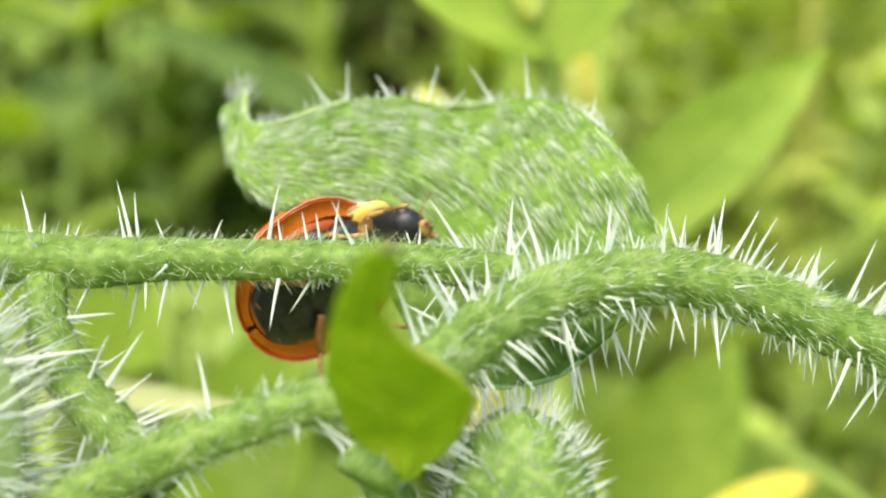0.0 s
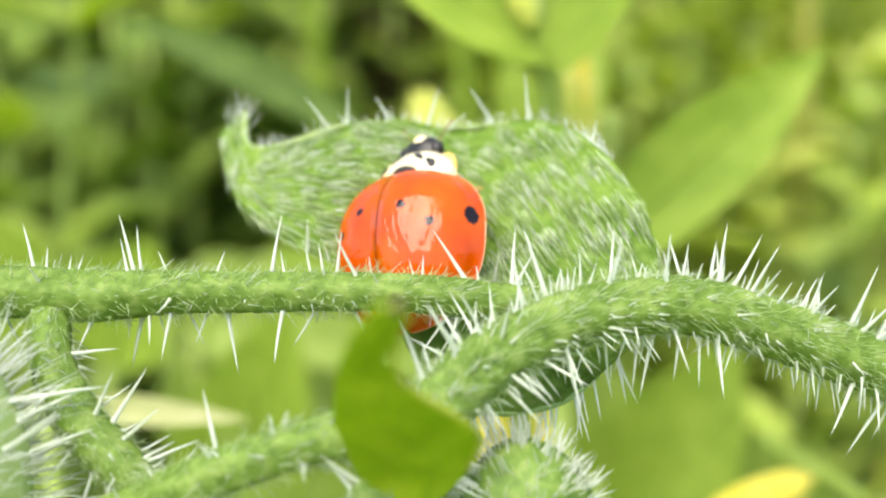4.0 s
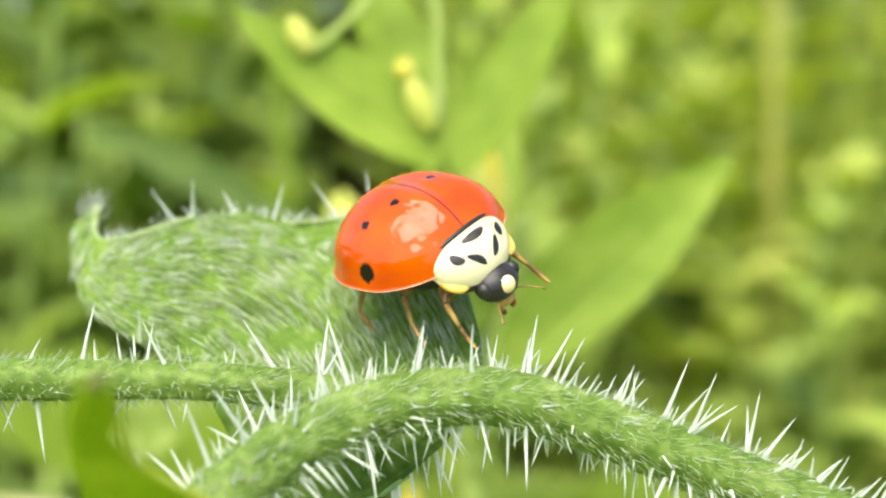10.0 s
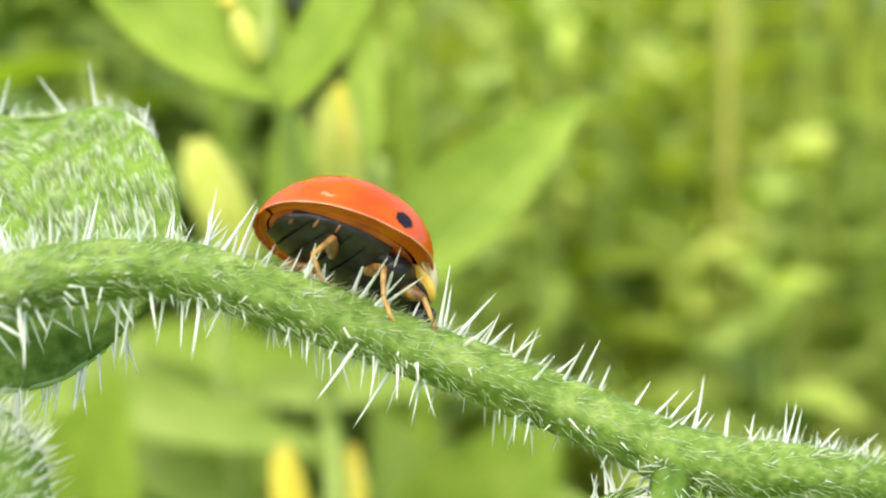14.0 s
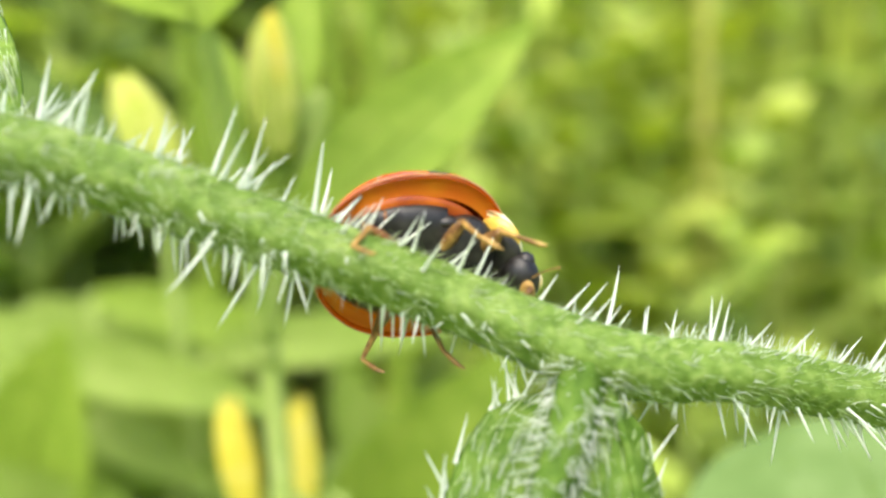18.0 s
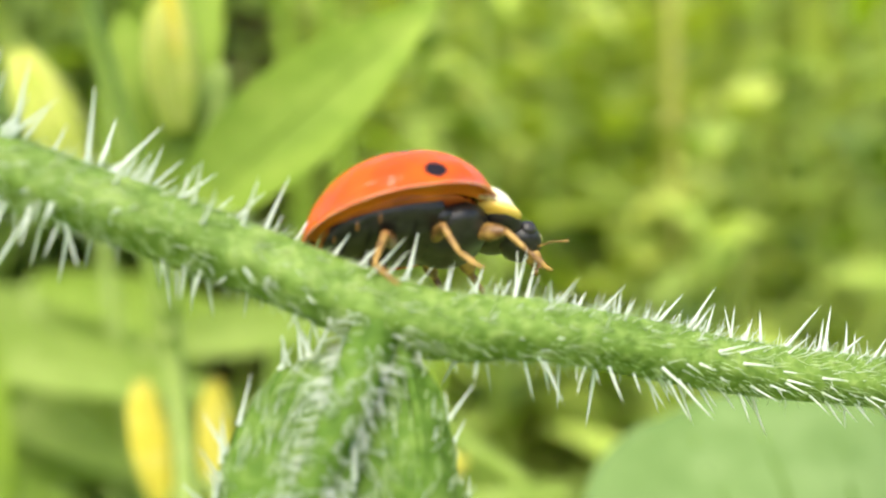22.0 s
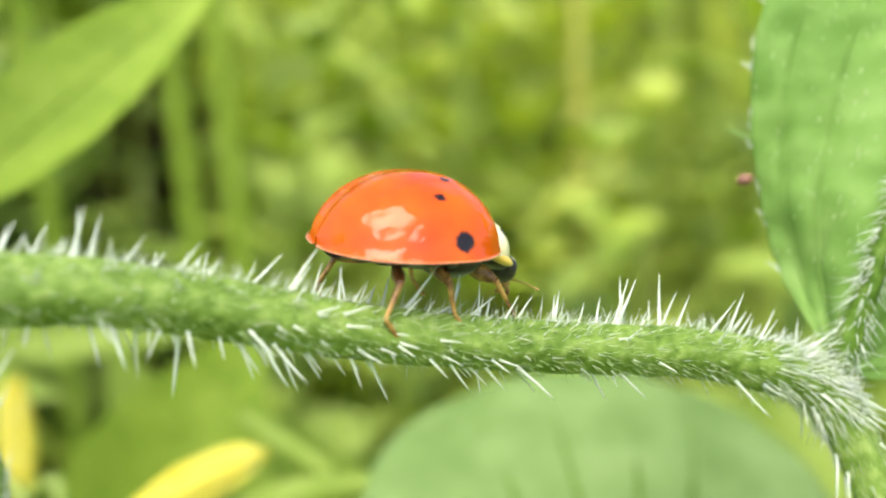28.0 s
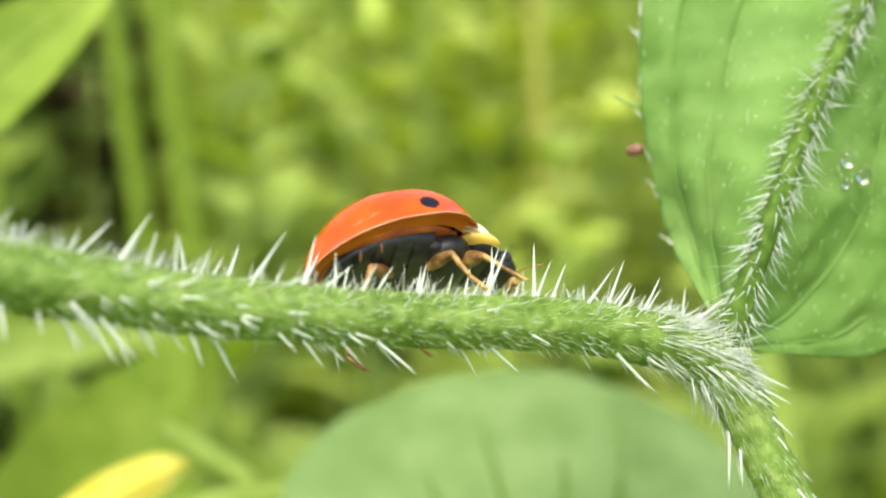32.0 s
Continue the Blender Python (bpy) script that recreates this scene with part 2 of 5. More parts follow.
IVORY = plain("ivory shield", (0.80, 0.56, 0.15), (0.88, 0.79, 0.50), 420, 0.25, 0.7)
YELLOW_RIM = plain("straw yellow rim", (0.74, 0.46, 0.06), (0.84, 0.60, 0.13), 1500, 0.35, 0.4)
DEW, nt, b = mat("dew", 0.02, 0.5)
b.inputs["Transmission Weight"].default_value, b.inputs["IOR"].default_value = 1.0, 1.33

# ---- building helpers ----
ORIGIN = {}


def W(p):
    """World place of a point in millimetres as seen from the first eye."""
    return BASE @ (Vector(p) * MM)


def Wn(a):
    """The same for an array of points."""
    r = np.array(BASE.to_3x3())
    return np.asarray(a, float) @ r.T * MM + np.array(BASE.translation)


def thing(name, base, label, category, group="", kind=""):
    ob = new(name)
    ob.empty_display_size = 0.002
    ob.location = base
    ORIGIN[ob.name] = np.array(base, float)
    return tagged(ob, label, category, group, kind)


def part(name, verts, faces, material, parent=None, label="", smooth=True, kind=""):
    """One mesh from world places, under a thing or a part."""
    org = ORIGIN[parent.name] if parent else np.zeros(3)
    me = bpy.data.meshes.new(name)
    me.from_pydata((np.asarray(verts, float) - org).tolist(), [], faces)
    if smooth:
        me.polygons.foreach_set("use_smooth", [True] * len(me.polygons))
    me.materials.append(material)
    ob = new(name, me)
    if parent:
        ob.parent = parent
    ORIGIN[ob.name] = org
    return tagged(ob, label, kind=kind)


def spline(points, n):
    """n places along a smooth curve through the points."""
    p = np.array(points, float)
    p = np.vstack([2 * p[0] - p[1], p, 2 * p[-1] - p[-2]])
    seg = len(p) - 3
    s = np.linspace(0, seg, n)
    i = np.minimum(s.astype(int), seg - 1)
    f = (s - i)[:, None]
    a, b2, c, d = p[i], p[i + 1], p[i + 2], p[i + 3]
    return 0.5 * (2 * b2 + (c - a) * f + (2 * a - 5 * b2 + 4 * c - d) * f ** 2 + (3 * b2 - a - 3 * c + d) * f ** 3)


class Tube:
    """A round stalk along a curve in millimetres; radius given at the curve's points."""

    def __init__(self, points, radii, n=60, sides=18, ribs=0.05, rough=0.03, seed=1):
        pr = spline([(*p, r) for p, r in zip(points, radii)], n)
        self.c, self.r = pr[:, :3], np.maximum(pr[:, 3], 0.02)
        t = np.gradient(self.c, axis=0)
        self.t = t / np.linalg.norm(t, axis=1)[:, None]
        self.len = np.concatenate([[0], np.cumsum(np.linalg.norm(np.diff(self.c, axis=0), axis=1))])
        u = np.cross(self.t[0], (0.3, 1, 0.2))
        us = []
        for k in range(n):
            u = u - self.t[k] * (u @ self.t[k])
            u = u / np.linalg.norm(u)
            us.append(u)
        self.u = np.array(us)
        self.v = np.cross(self.t, self.u)
        rng = np.random.RandomState(seed)
        a = np.arange(sides) * 2 * np.pi / sides
        wob = 1 + ribs * np.cos(5 * a + 0.5)[None] + rough * rng.uniform(-1, 1, (n, sides))
        rr = self.r[:, None] * wob
        ring = self.c[:, None] + rr[..., None] * (np.cos(a)[None, :, None] * self.u[:, None] + np.sin(a)[None, :, None] * self.v[:, None])
        self.verts = np.vstack([ring.reshape(-1, 3), self.c[:1], self.c[-1:]])
        f = []
        for k in range(n - 1):
            for j in range(sides):
                j2 = (j + 1) % sides
                f.append((k * sides + j, k * sides + j2, (k + 1) * sides + j2, (k + 1) * sides + j))
        e = n * sides
        f += [(e, (j + 1) % sides, j) for j in range(sides)]
        f += [(e + 1, (n - 1) * sides + j, (n - 1) * sides + (j + 1) % sides) for j in range(sides)]
        self.faces = f

    def roots(self, count, rng, lo=0.0, hi=1.0):
        """Random places on the skin with their outward direction and the way along the stalk."""
        s = rng.uniform(lo, hi, count) * self.len[-1]
        i = np.clip(np.searchsorted(self.len, s) - 1, 0, len(self.len) - 2)
        f = ((s - self.len[i]) / (self.len[i + 1] - self.len[i] + 1e-9))[:, None]
        a = rng.uniform(0, 2 * np.pi, count)[:, None]
        out = np.cos(a) * self.u[i] + np.sin(a) * self.v[i]
        c = self.c[i] * (1 - f) + self.c[i + 1] * f
        return c + out * self.r[i][:, None] * 0.96, out, self.t[i]


class Sheet:
    """A leaf blade with thickness over a small grid of places in millimetres."""

    def __init__(self, rows, nu=36, nv=24, thick=0.18, ripple=0.0, seed=1, grooves=()):
        a = np.array([spline(r, nu) for r in rows])
        g = np.array([spline(a[:, k], nv) for k in range(nu)])
        du, dv = np.gradient(g, axis=0), np.gradient(g, axis=1)
        nrm = np.cross(du, dv)
        nrm /= np.linalg.norm(nrm, axis=2)[..., None] + 1e-9
        if nrm[..., 1].mean() > 0:
            nrm = -nrm
        if ripple:
            rng = np.random.RandomState(seed)
            for _ in range(14):
                w = rng.normal(0, 1, 3) * 2.2
                g = g + nrm * (ripple / 4 * np.sin(g @ w + rng.uniform(0, 6)))[..., None]
        for j, depth in grooves:
            g = g - nrm * (depth * np.exp(-((np.arange(nv) - j) / 2.0) ** 2))[None, :, None]
        self.g, self.n, self.du = g, nrm, du / (np.linalg.norm(du, axis=2)[..., None] + 1e-9)
        top = (g + nrm * thick / 2).reshape(-1, 3)
        low = (g - nrm * thick / 2).reshape(-1, 3)
        self.verts = np.vstack([top, low])
        o = nu * nv
        ix = lambda i, j: i * nv + j
        f = []
        for i in range(nu - 1):
            for j in range(nv - 1):
                q = (ix(i, j), ix(i + 1, j), ix(i + 1, j + 1), ix(i, j + 1))
                f.append(q)
                f.append(tuple(o + k for k in q[::-1]))
        rim = [ix(i, 0) for i in range(nu)] + [ix(nu - 1, j) for j in range(1, nv)] + [ix(i, nv - 1) for i in range(nu - 2, -1, -1)] + [ix(0, j) for j in range(nv - 2, 0, -1)]
        for k, p in enumerate(rim):
            q = rim[(k + 1) % len(rim)]
            f.append((p, o + p, o + q, q))
        self.faces, self.nu, self.nv = f, nu, nv

    def roots(self, count, rng, front=True, edge=False):
        cell = np.linalg.norm(np.cross(np.diff(self.g, axis=0)[:, :-1], np.diff(self.g, axis=1)[:-1]), axis=2)
        pick = rng.choice(cell.size, count, p=(cell / cell.sum()).ravel())
        i, j = pick // cell.shape[1] + rng.uniform(0, 0.999, count), pick % cell.shape[1] + rng.uniform(0, 0.999, count)
        if edge:
            j = np.where(rng.rand(count) < 0.75, 0.0, self.nv - 1.001)
        i0, j0 = i.astype(int), j.astype(int)
        fi, fj = (i - i0)[:, None], (j - j0)[:, None]
        i1, j1 = np.minimum(i0 + 1, self.nu - 1), np.minimum(j0 + 1, self.nv - 1)
        p = (self.g[i0, j0] * (1 - fi) + self.g[i1, j0] * fi) * (1 - fj) + (self.g[i0, j1] * (1 - fi) + self.g[i1, j1] * fi) * fj
        nn = self.n[i0, j0] * (1 if front else -1)
        return p + nn * 0.08, nn, self.du[i0, j0]


def tube_part(name, tube, material, parent, label=""):
    return part(name, Wn(tube.verts), tube.faces, material, parent, label)


def sheet_part(name, sheet, material, parent, label=""):
    return part(name, Wn(sheet.verts), sheet.faces, material, parent, label)


def fuzz(name, roots, ways, lengths, width, parent, label="", bend=0.25, seed=3, material=None):
    """Many fine hairs in one mesh: bent three-sided cones."""
    rng = np.random.RandomState(seed)
    n = len(roots)
    ways = ways / np.linalg.norm(ways, axis=1)[:, None]
    side = np.cross(ways, rng.normal(0, 1, (n, 3)))
    side /= np.linalg.norm(side, axis=1)[:, None]
    side2 = np.cross(ways, side)
    L = lengths[:, None]
    wd = width * (0.7 + 0.6 * rng.rand(n, 1))
    arc = side * (bend * L * rng.uniform(0, 1, (n, 1)))
    v = np.empty((n, 7, 3))
    for k in range(3):
        a = 2 * np.pi * k / 3
        o = (np.cos(a) * side + np.sin(a) * side2) * wd
        v[:, k] = roots + o
        v[:, 3 + k] = roots + ways * L * 0.55 + arc * 0.35 + o * 0.62
    v[:, 6] = roots + ways * L + arc
    f = []
    for i in range(n):
        o = i * 7
        for k in range(3):
            k2 = (k + 1) % 3
            f.append((o + k, o + k2, o + 3 + k2, o + 3 + k))
            f.append((o + 3 + k, o + 3 + k2, o + 6))
    return part(name, Wn(v.reshape(-1, 3)), f, material or HAIR, parent, label, kind="stuff")


def bristle_mesh(seed):
    rng = np.random.RandomState(seed)
    bendx, bendy = rng.uniform(-0.1, 0.1, 2)
    v, f = [], []
    levels = ((0, 0.085), (0.12, 0.058), (0.45, 0.042), (0.8, 0.021))
    for z, r in levels:
        for k in range(5):
            a = 2 * math.pi * k / 5
            v.append((r * math.cos(a) + bendx * z * z, r * math.sin(a) + bendy * z * z, z))
    v.append((bendx, bendy, 1))
    for i in range(3):
        for k in range(5):
            k2 = (k + 1) % 5
            f.append((i * 5 + k, i * 5 + k2, i * 5 + 5 + k2, i * 5 + 5 + k))
    f += [(15 + k, 15 + (k + 1) % 5, 20) for k in range(5)]
    me = bpy.data.meshes.new("bristle")
    me.from_pydata(v, [], f)
    me.polygons.foreach_set("use_smooth", [True] * len(me.polygons))
    me.materials.append(HAIR)
    return me


BRISTLES = [bristle_mesh(s) for s in range(5)]
ROT = BASE.to_3x3()


def bristles(roots, ways, lengths, parent, seed=5):
    """Single long bristles, each an object on a shared mesh."""
    rng = random.Random(seed)
    org = Vector(ORIGIN[parent.name])
    for p, w, l in zip(roots, ways, lengths):
        q = (ROT @ Vector(w)).to_track_quat("Z", "Y")
        s = l * MM
        thin = s * (0.55 + 0.5 / max(l, 0.5)) * 0.8
        ob = new("bristle", rng.choice(BRISTLES))
        ob.parent = parent
        ob.matrix_basis = Matrix.LocRotScale(W(p) - org, q @ Euler((0, 0, rng.uniform(0, 6))).to_quaternion(), (thin, thin, s))


def hairy(tube, parent, long_per_mm, fine_per_mm, seed, lo=0.0, hi=1.0, lean=0.35, size=1.0, sweep=0.0):
    """Clothes a stalk in bristles and fine hairs; sweep lays those of the lower side along it."""
    rng = np.random.RandomState(seed)
    span = tube.len[-1] * (hi - lo)
    n = int(span * long_per_mm)
    if n:
        p, o, t = tube.roots(n, rng, lo, hi)
        keep = (np.abs(o[:, 1]) < 0.5) | (rng.rand(n) < 0.3)
        p, o, t = p[keep], o[keep], t[keep]
        n = len(p)
        w = o + t * (rng.normal(lean, 0.22, (n, 1)) + sweep * np.clip(0.35 - o[:, 2:3], 0, 1)) + rng.normal(0, 0.12, (n, 3))
        ln = rng.choice((0.5, 0.65, 0.8, 1.0, 1.25, 1.6, 2.1), n) * rng.uniform(0.85, 1.1, n) * size
        ln *= 1 - 0.5 * np.clip(np.abs(o[:, 1]), 0, 1) ** 3
        most = np.arange(n) < 300
        bristles(p[most], w[most], ln[most], parent, seed)
        if n > 300:
            fuzz("long_hairs", p[300:], w[300:], ln[300:], 0.045, parent, "long white hairs", 0.1, seed + 1)
    n = int(span * fine_per_mm)
    p, o, t = tube.roots(n, rng, lo, hi)
    w = o * rng.uniform(0.15, 0.9, (n, 1)) + t * rng.normal(lean + 0.55, 0.35, (n, 1)) + rng.normal(0, 0.2, (n, 3))
    ln, cut = rng.uniform(0.25, 0.75, n) * size, int(0.89 * n)
    fuzz("fine_hairs", p[:cut], w[:cut], ln[:cut], 0.015, parent, "fine pale green hairs", seed=seed, material=DOWN)
    fuzz("fine_hairs", p[cut:], w[cut:], ln[cut:] * 1.15, 0.017, parent, "fine white hairs", seed=seed + 7)


# ---- the ground ----
def ground_sheet():
    rings = [0.0, 0.05, 0.1, 0.2, 0.35, 0.6, 1.0, 1.8, 3.5, 8, 20, 60, 200, 600]
    v, f, m = [(0, 0.2, 0)], [], 40
    rng = random.Random(4)
    for r in rings[1:]:
        for k in range(m):
            a = 2 * math.pi * k / m
            v.append((r * math.cos(a), 0.2 + r * math.sin(a), rng.uniform(-0.006, 0.006) if r < 5 else 0))
    f += [(0, 1 + k, 1 + (k + 1) % m) for k in range(m)]
    for i in range(len(rings) - 2):
        for k in range(m):
            k2 = (k + 1) % m
            f.append((1 + i * m + k, 1 + (i + 1) * m + k, 1 + (i + 1) * m + k2, 1 + i * m + k2))
    ob = part("ground", v, f, SOIL)
    tagged(ob, "dark mossy soil under the meadow", "ground", kind="structure")


ground_sheet()

# ---- the bristly plant ----
plant = thing("bristly_plant", W((69, 60, -290)) * 1.0, "bristly green plant with white-haired stems, leaves and buds", "plant")
plant.location.z = 0.0
ORIGIN[plant.name] = np.array(plant.location)

main = Tube(
    [(-2.32, 32.39, -7.04), (-1.10, 33.24, -4.75), (0.40, 34.18, -3.23), (2.37, 35.51, -2.04), (4.82, 36.57, -1.17), (7.37, 37.15, -0.92), (8.63, 37.35, -1.02), (10.69, 37.86, -1.57), (12.96, 38.42, -2.38),
     (16.03, 38.78, -3.58), (19.14, 39.22, -4.81), (22.44, 39.66, -6.17), (24.56, 39.63, -7.15), (26.08, 39.65, -7.84), (28.23, 39.95, -8.35), (30.89, 40.54, -8.58), (34.61, 41.79, -9.35), (38.53, 43.13, -10.26),
     (42.53, 44.23, -10.90), (46.65, 45.07, -11.43), (50.90, 46.10, -11.87), (54.18, 46.91, -12.63), (56.30, 47.35, -13.49), (57.57, 47.47, -14.99), (58.20, 47.28, -16.69), (58.94, 46.76, -19.25), (59.79, 46.04, -23.30)],
    [1.0, 1.05, 1.06, 1.06, 1.04, 1.0, 1.0, 1.02, 1.04, 1.03, 1.02, 1.02, 1.06, 1.12, 1.06, 1.0, 0.96, 0.92, 0.9, 0.9, 0.92, 0.98, 1.0, 0.96, 0.92, 0.9, 0.9], 260, 22, 0.06, 0.035, 2)
main_stem = tube_part("main_stem", main, STEM, plant)
hairy(main, main_stem, 14.0, 105, 11, 0.0, 0.56, lean=0.2, size=1.0)
hairy(main, main_stem, 15.0, 105, 16, 0.56, 0.875, lean=0.25, size=0.9, sweep=0.7)
hairy(main, main_stem, 9.0, 120, 18, 0.875, 1.0, 2.0, 0.95)
hairy(main, main_stem, 13.0, 60, 19, 0.01, 0.33, 0.1, 1.12)
root = Tube([(59.79, 46.04, -23.30), (61.4, 46.6, -40), (64, 50, -120), (69, 60, -294)], [0.82, 0.9, 1.2, 1.6], 40, 12, 0.05, 0.02, 3)
tube_part("lower_stem", root, STEM, plant)
rngm = np.random.RandomState(21)
p, o, t = main.roots(1000, rngm, 0.5, 0.9)
keep = o[:, 2] > 0.55
p, o, t = p[keep], o[keep], t[keep]
fuzz("top_hairs", p, o + t * rngm.normal(0.3, 0.3, (len(p), 1)) + rngm.normal(0, 0.25, (len(p), 3)), rngm.uniform(0.35, 1.0, len(p)), 0.02, main_stem, "white hairs along the upper side", seed=22)
p, o, t = main.roots(900, rngm, 0.825, 0.885)
keep = (o[:, 2] > -0.2) | (rngm.rand(900) < 0.4)
p, o, t = p[keep], o[keep], t[keep]
fuzz("node_hairs", p, o + t * rngm.normal(1.6, 0.4, (len(p), 1)) + rngm.normal(0, 0.2, (len(p), 3)), rngm.uniform(0.5, 1.3, len(p)), 0.024, main_stem, "dense white hairs at the joint", seed=23)

left = Tube([(-43.75, 40.95, 4.70), (-23.78, 38.54, 0.35), (-18.65, 38.15, -0.21), (-15.60, 38.05, -0.30), (-12.66, 38.04, -0.49), (-9.71, 37.94, -0.39), (-6.19, 37.65, -0.40), (-2.89, 37.45, -0.40), (-0.08, 37.33, -0.57), (2.08, 37.33, -0.89), (4.44, 37.42, -1.22)],
            [0.8, 0.82, 0.85, 0.9, 0.92, 0.76, 0.7, 0.66, 0.66, 0.7, 0.7], 130, 20, 0.06, 0.035, 5)
left_stem = tube_part("side_stem", left, STEM, plant)
hairy(left, left_stem, 9.0, 100, 12, 0.2, 1.0, -0.1)

lowb = Tube([(-28.51, 36.14, -20.94), (-19.02, 34.99, -12.85), (-12.27, 34.23, -8.28), (-9.42, 33.75, -6.75), (-6.67, 33.27, -5.61), (-4.58, 32.89, -4.85), (-2.32, 32.58, -4.37), (-0.9, 33.2, -4.2)], [0.85, 0.8, 0.78, 0.76, 0.72, 0.7, 0.66, 0.4], 80, 18, 0.06, 0.035, 6)
lowb_stem = tube_part("low_branch", lowb, STEM, plant)
hairy(lowb, lowb_stem, 5.0, 100, 13, 0.3, 0.97, 0.2)
lowc = Tube([(-13.89, 37.66, -1.16), (-13.32, 36.52, -2.77), (-12.27, 35.66, -4.38), (-10.94, 35.18, -5.62), (-9.80, 34.80, -6.57), (-8.57, 34.23, -7.23)], [0.7, 0.75, 0.8, 0.78, 0.7, 0.6], 50, 16, 0.06, 0.04, 7)
lowc_stem = tube_part("bud_stalk", lowc, STEM, plant)
hairy(lowc, lowc_stem, 9.0, 130, 14)
rise = Tube([(-1.19, 34.66, -9.52), (-1.57, 34.19, -8.09), (-2.13, 33.81, -6.85), (-2.32, 33.43, -6.09)], [0.8, 0.75, 0.6, 0.3], 24, 14, 0.05, 0.04, 8)
rise_stem = tube_part("bud_stalk", rise, STEM, plant)
hairy(rise, rise_stem, 3.5, 80, 15)


def bud(name, centre, radii, material, count, length, seed, label, lift=0.3):
    """An egg-shaped bud with a ridged skin, thick with hairs."""
    rng = np.random.RandomState(seed)
    nu, nv = 26, 18
    v, f = [], []
    for i in range(nv + 1):
        b2 = math.pi * i / nv
        for j in range(nu):
            a = 2 * math.pi * j / nu
            k = 1 + 0.07 * math.cos(5 * a) + rng.uniform(-0.02, 0.02)
            v.append((centre[0] + radii[0] * k * math.sin(b2) * math.cos(a), centre[1] + radii[1] * k * math.sin(b2) * math.sin(a), centre[2] + radii[2] * math.cos(b2)))
    for i in range(nv):
        for j in range(nu):
            j2 = (j + 1) % nu
            f.append((i * nu + j, (i + 1) * nu + j, (i + 1) * nu + j2, i * nu + j2))
    ob = part(name, Wn(v), f, material, plant, label)
    d = rng.normal(0, 1, (count, 3))
    d /= np.linalg.norm(d, axis=1)[:, None]
    r = np.array(radii)
    nn = d / r
    nn /= np.linalg.norm(nn, axis=1)[:, None]
    w = nn + np.array((0, 0, lift)) + rng.normal(0, 0.22, (count, 3))
    fuzz("bud_hairs", np.array(centre) + d * r * 0.98, w, rng.uniform(0.4, 1.0, count) * length, 0.03, ob, "long silky white hairs", seed=seed)
    pick = rng.choice(count, 40, False)
    bristles((np.array(centre) + d * r * 0.97)[pick], w[pick], rng.uniform(0.8, 1.3, 40) * length, ob, seed)


bud("flower_bud", (-15.79, 34.43, -6.48), (2.3, 2.1, 4.6), PALE_BUD, 850, 2.9, 31, "pale bud thick with silky white hairs", 0.1)
bud("flower_bud", (2.45, 35.40, -8.76), (2.45, 2.1, 3.6), BUD, 850, 1.25, 32, "green bud with white bristles")


def down(sheet, parent, fine, edge, seed, length=0.7, lean=0.9, rim=1.0, white=0.5, thick=0.022, sag=None):
    """Short hairs over a leaf and long ones on its rim."""
    rng = np.random.RandomState(seed)
    for share, width, material, words in ((white, thick, HAIR, "short white hairs"), (1 - white, 0.03, DOWN, "soft green down")):
        k = int(fine * share)
        if not k:
            continue
        p, n, d = sheet.roots(k, rng)
        w = n * rng.uniform(0.3, 0.7, (k, 1)) + d * rng.normal(lean, 0.2, (k, 1)) + rng.normal(0, 0.07, (k, 3)) - np.array((0, 0, 0.3))
        if sag:
            w[:, 2] -= 2.6 * np.clip((p[:, 0] - sag[0]) / (sag[1] - sag[0]), 0, 1)
            w += n * (rng.uniform(0.15, 0.4, k) - (w * n).sum(1))[:, None]
        fuzz("leaf_down", p, w, rng.uniform(0.5, 1.1, k) * length, width, parent, words, bend=0.12, seed=seed, material=material)
    if edge:
        p, n, d = sheet.roots(edge, rng, edge=True)
        w = n * rng.uniform(-0.1, 0.8, (edge, 1)) + rng.normal(0, 0.35, (edge, 3)) + np.array((-0.15, 0, 0.8))
        bristles(p, w, rng.uniform(0.6, 1.9, edge) * rim, parent, seed)


# the curled leaf behind the arch of the stem
PULL = (0.932, 0.948, 0.968, 0.985, 1.0, 1.0, 1.0, 1.0)
curl = Sheet([[tuple(PULL[k] * c for c in p) for k, p in enumerate(row)] for row in (
    [(-9.41, 50.98, 7.58), (-8.56, 49.07, 5.49), (-5.33, 47.36, 6.16), (-1.98, 46.59, 6.55), (1.01, 46.11, 6.00), (2.97, 45.64, 6.30), (5.22, 44.32, 5.84), (6.74, 42.80, 4.42)],
    [(-10.46, 51.36, 6.63), (-9.03, 48.50, 4.44), (-5.71, 46.03, 4.36), (-2.44, 44.59, 4.37), (0.83, 44.01, 4.10), (3.17, 43.35, 4.01), (5.81, 42.31, 3.75), (7.68, 41.47, 2.43)],
    [(-10.46, 50.98, 5.77), (-9.03, 47.55, 3.40), (-6.09, 44.88, 2.27), (-2.90, 43.35, 1.99), (0.65, 42.39, 1.52), (3.28, 41.63, 1.34), (6.11, 40.88, 0.98), (8.06, 40.41, -0.13)],
    [(-10.36, 50.60, 5.20), (-8.65, 47.17, 2.83), (-6.37, 44.69, 1.32), (-3.36, 42.78, 0.18), (0.2, 41.5, -0.6), (2.6, 40.9, -1.3), (5.2, 40.4, -1.6), (7.6, 40.1, -1.4)])], 60, 34, 0.22, 0.12, 4)
curled = sheet_part("curled_leaf", curl, LEAF, plant, "downy pale green leaf with a curled tip")
down(curl, curled, 3300, 18, 41, 1.5, 1.7, 1.15, 0.2, 0.026, (-5.0, 3.0))
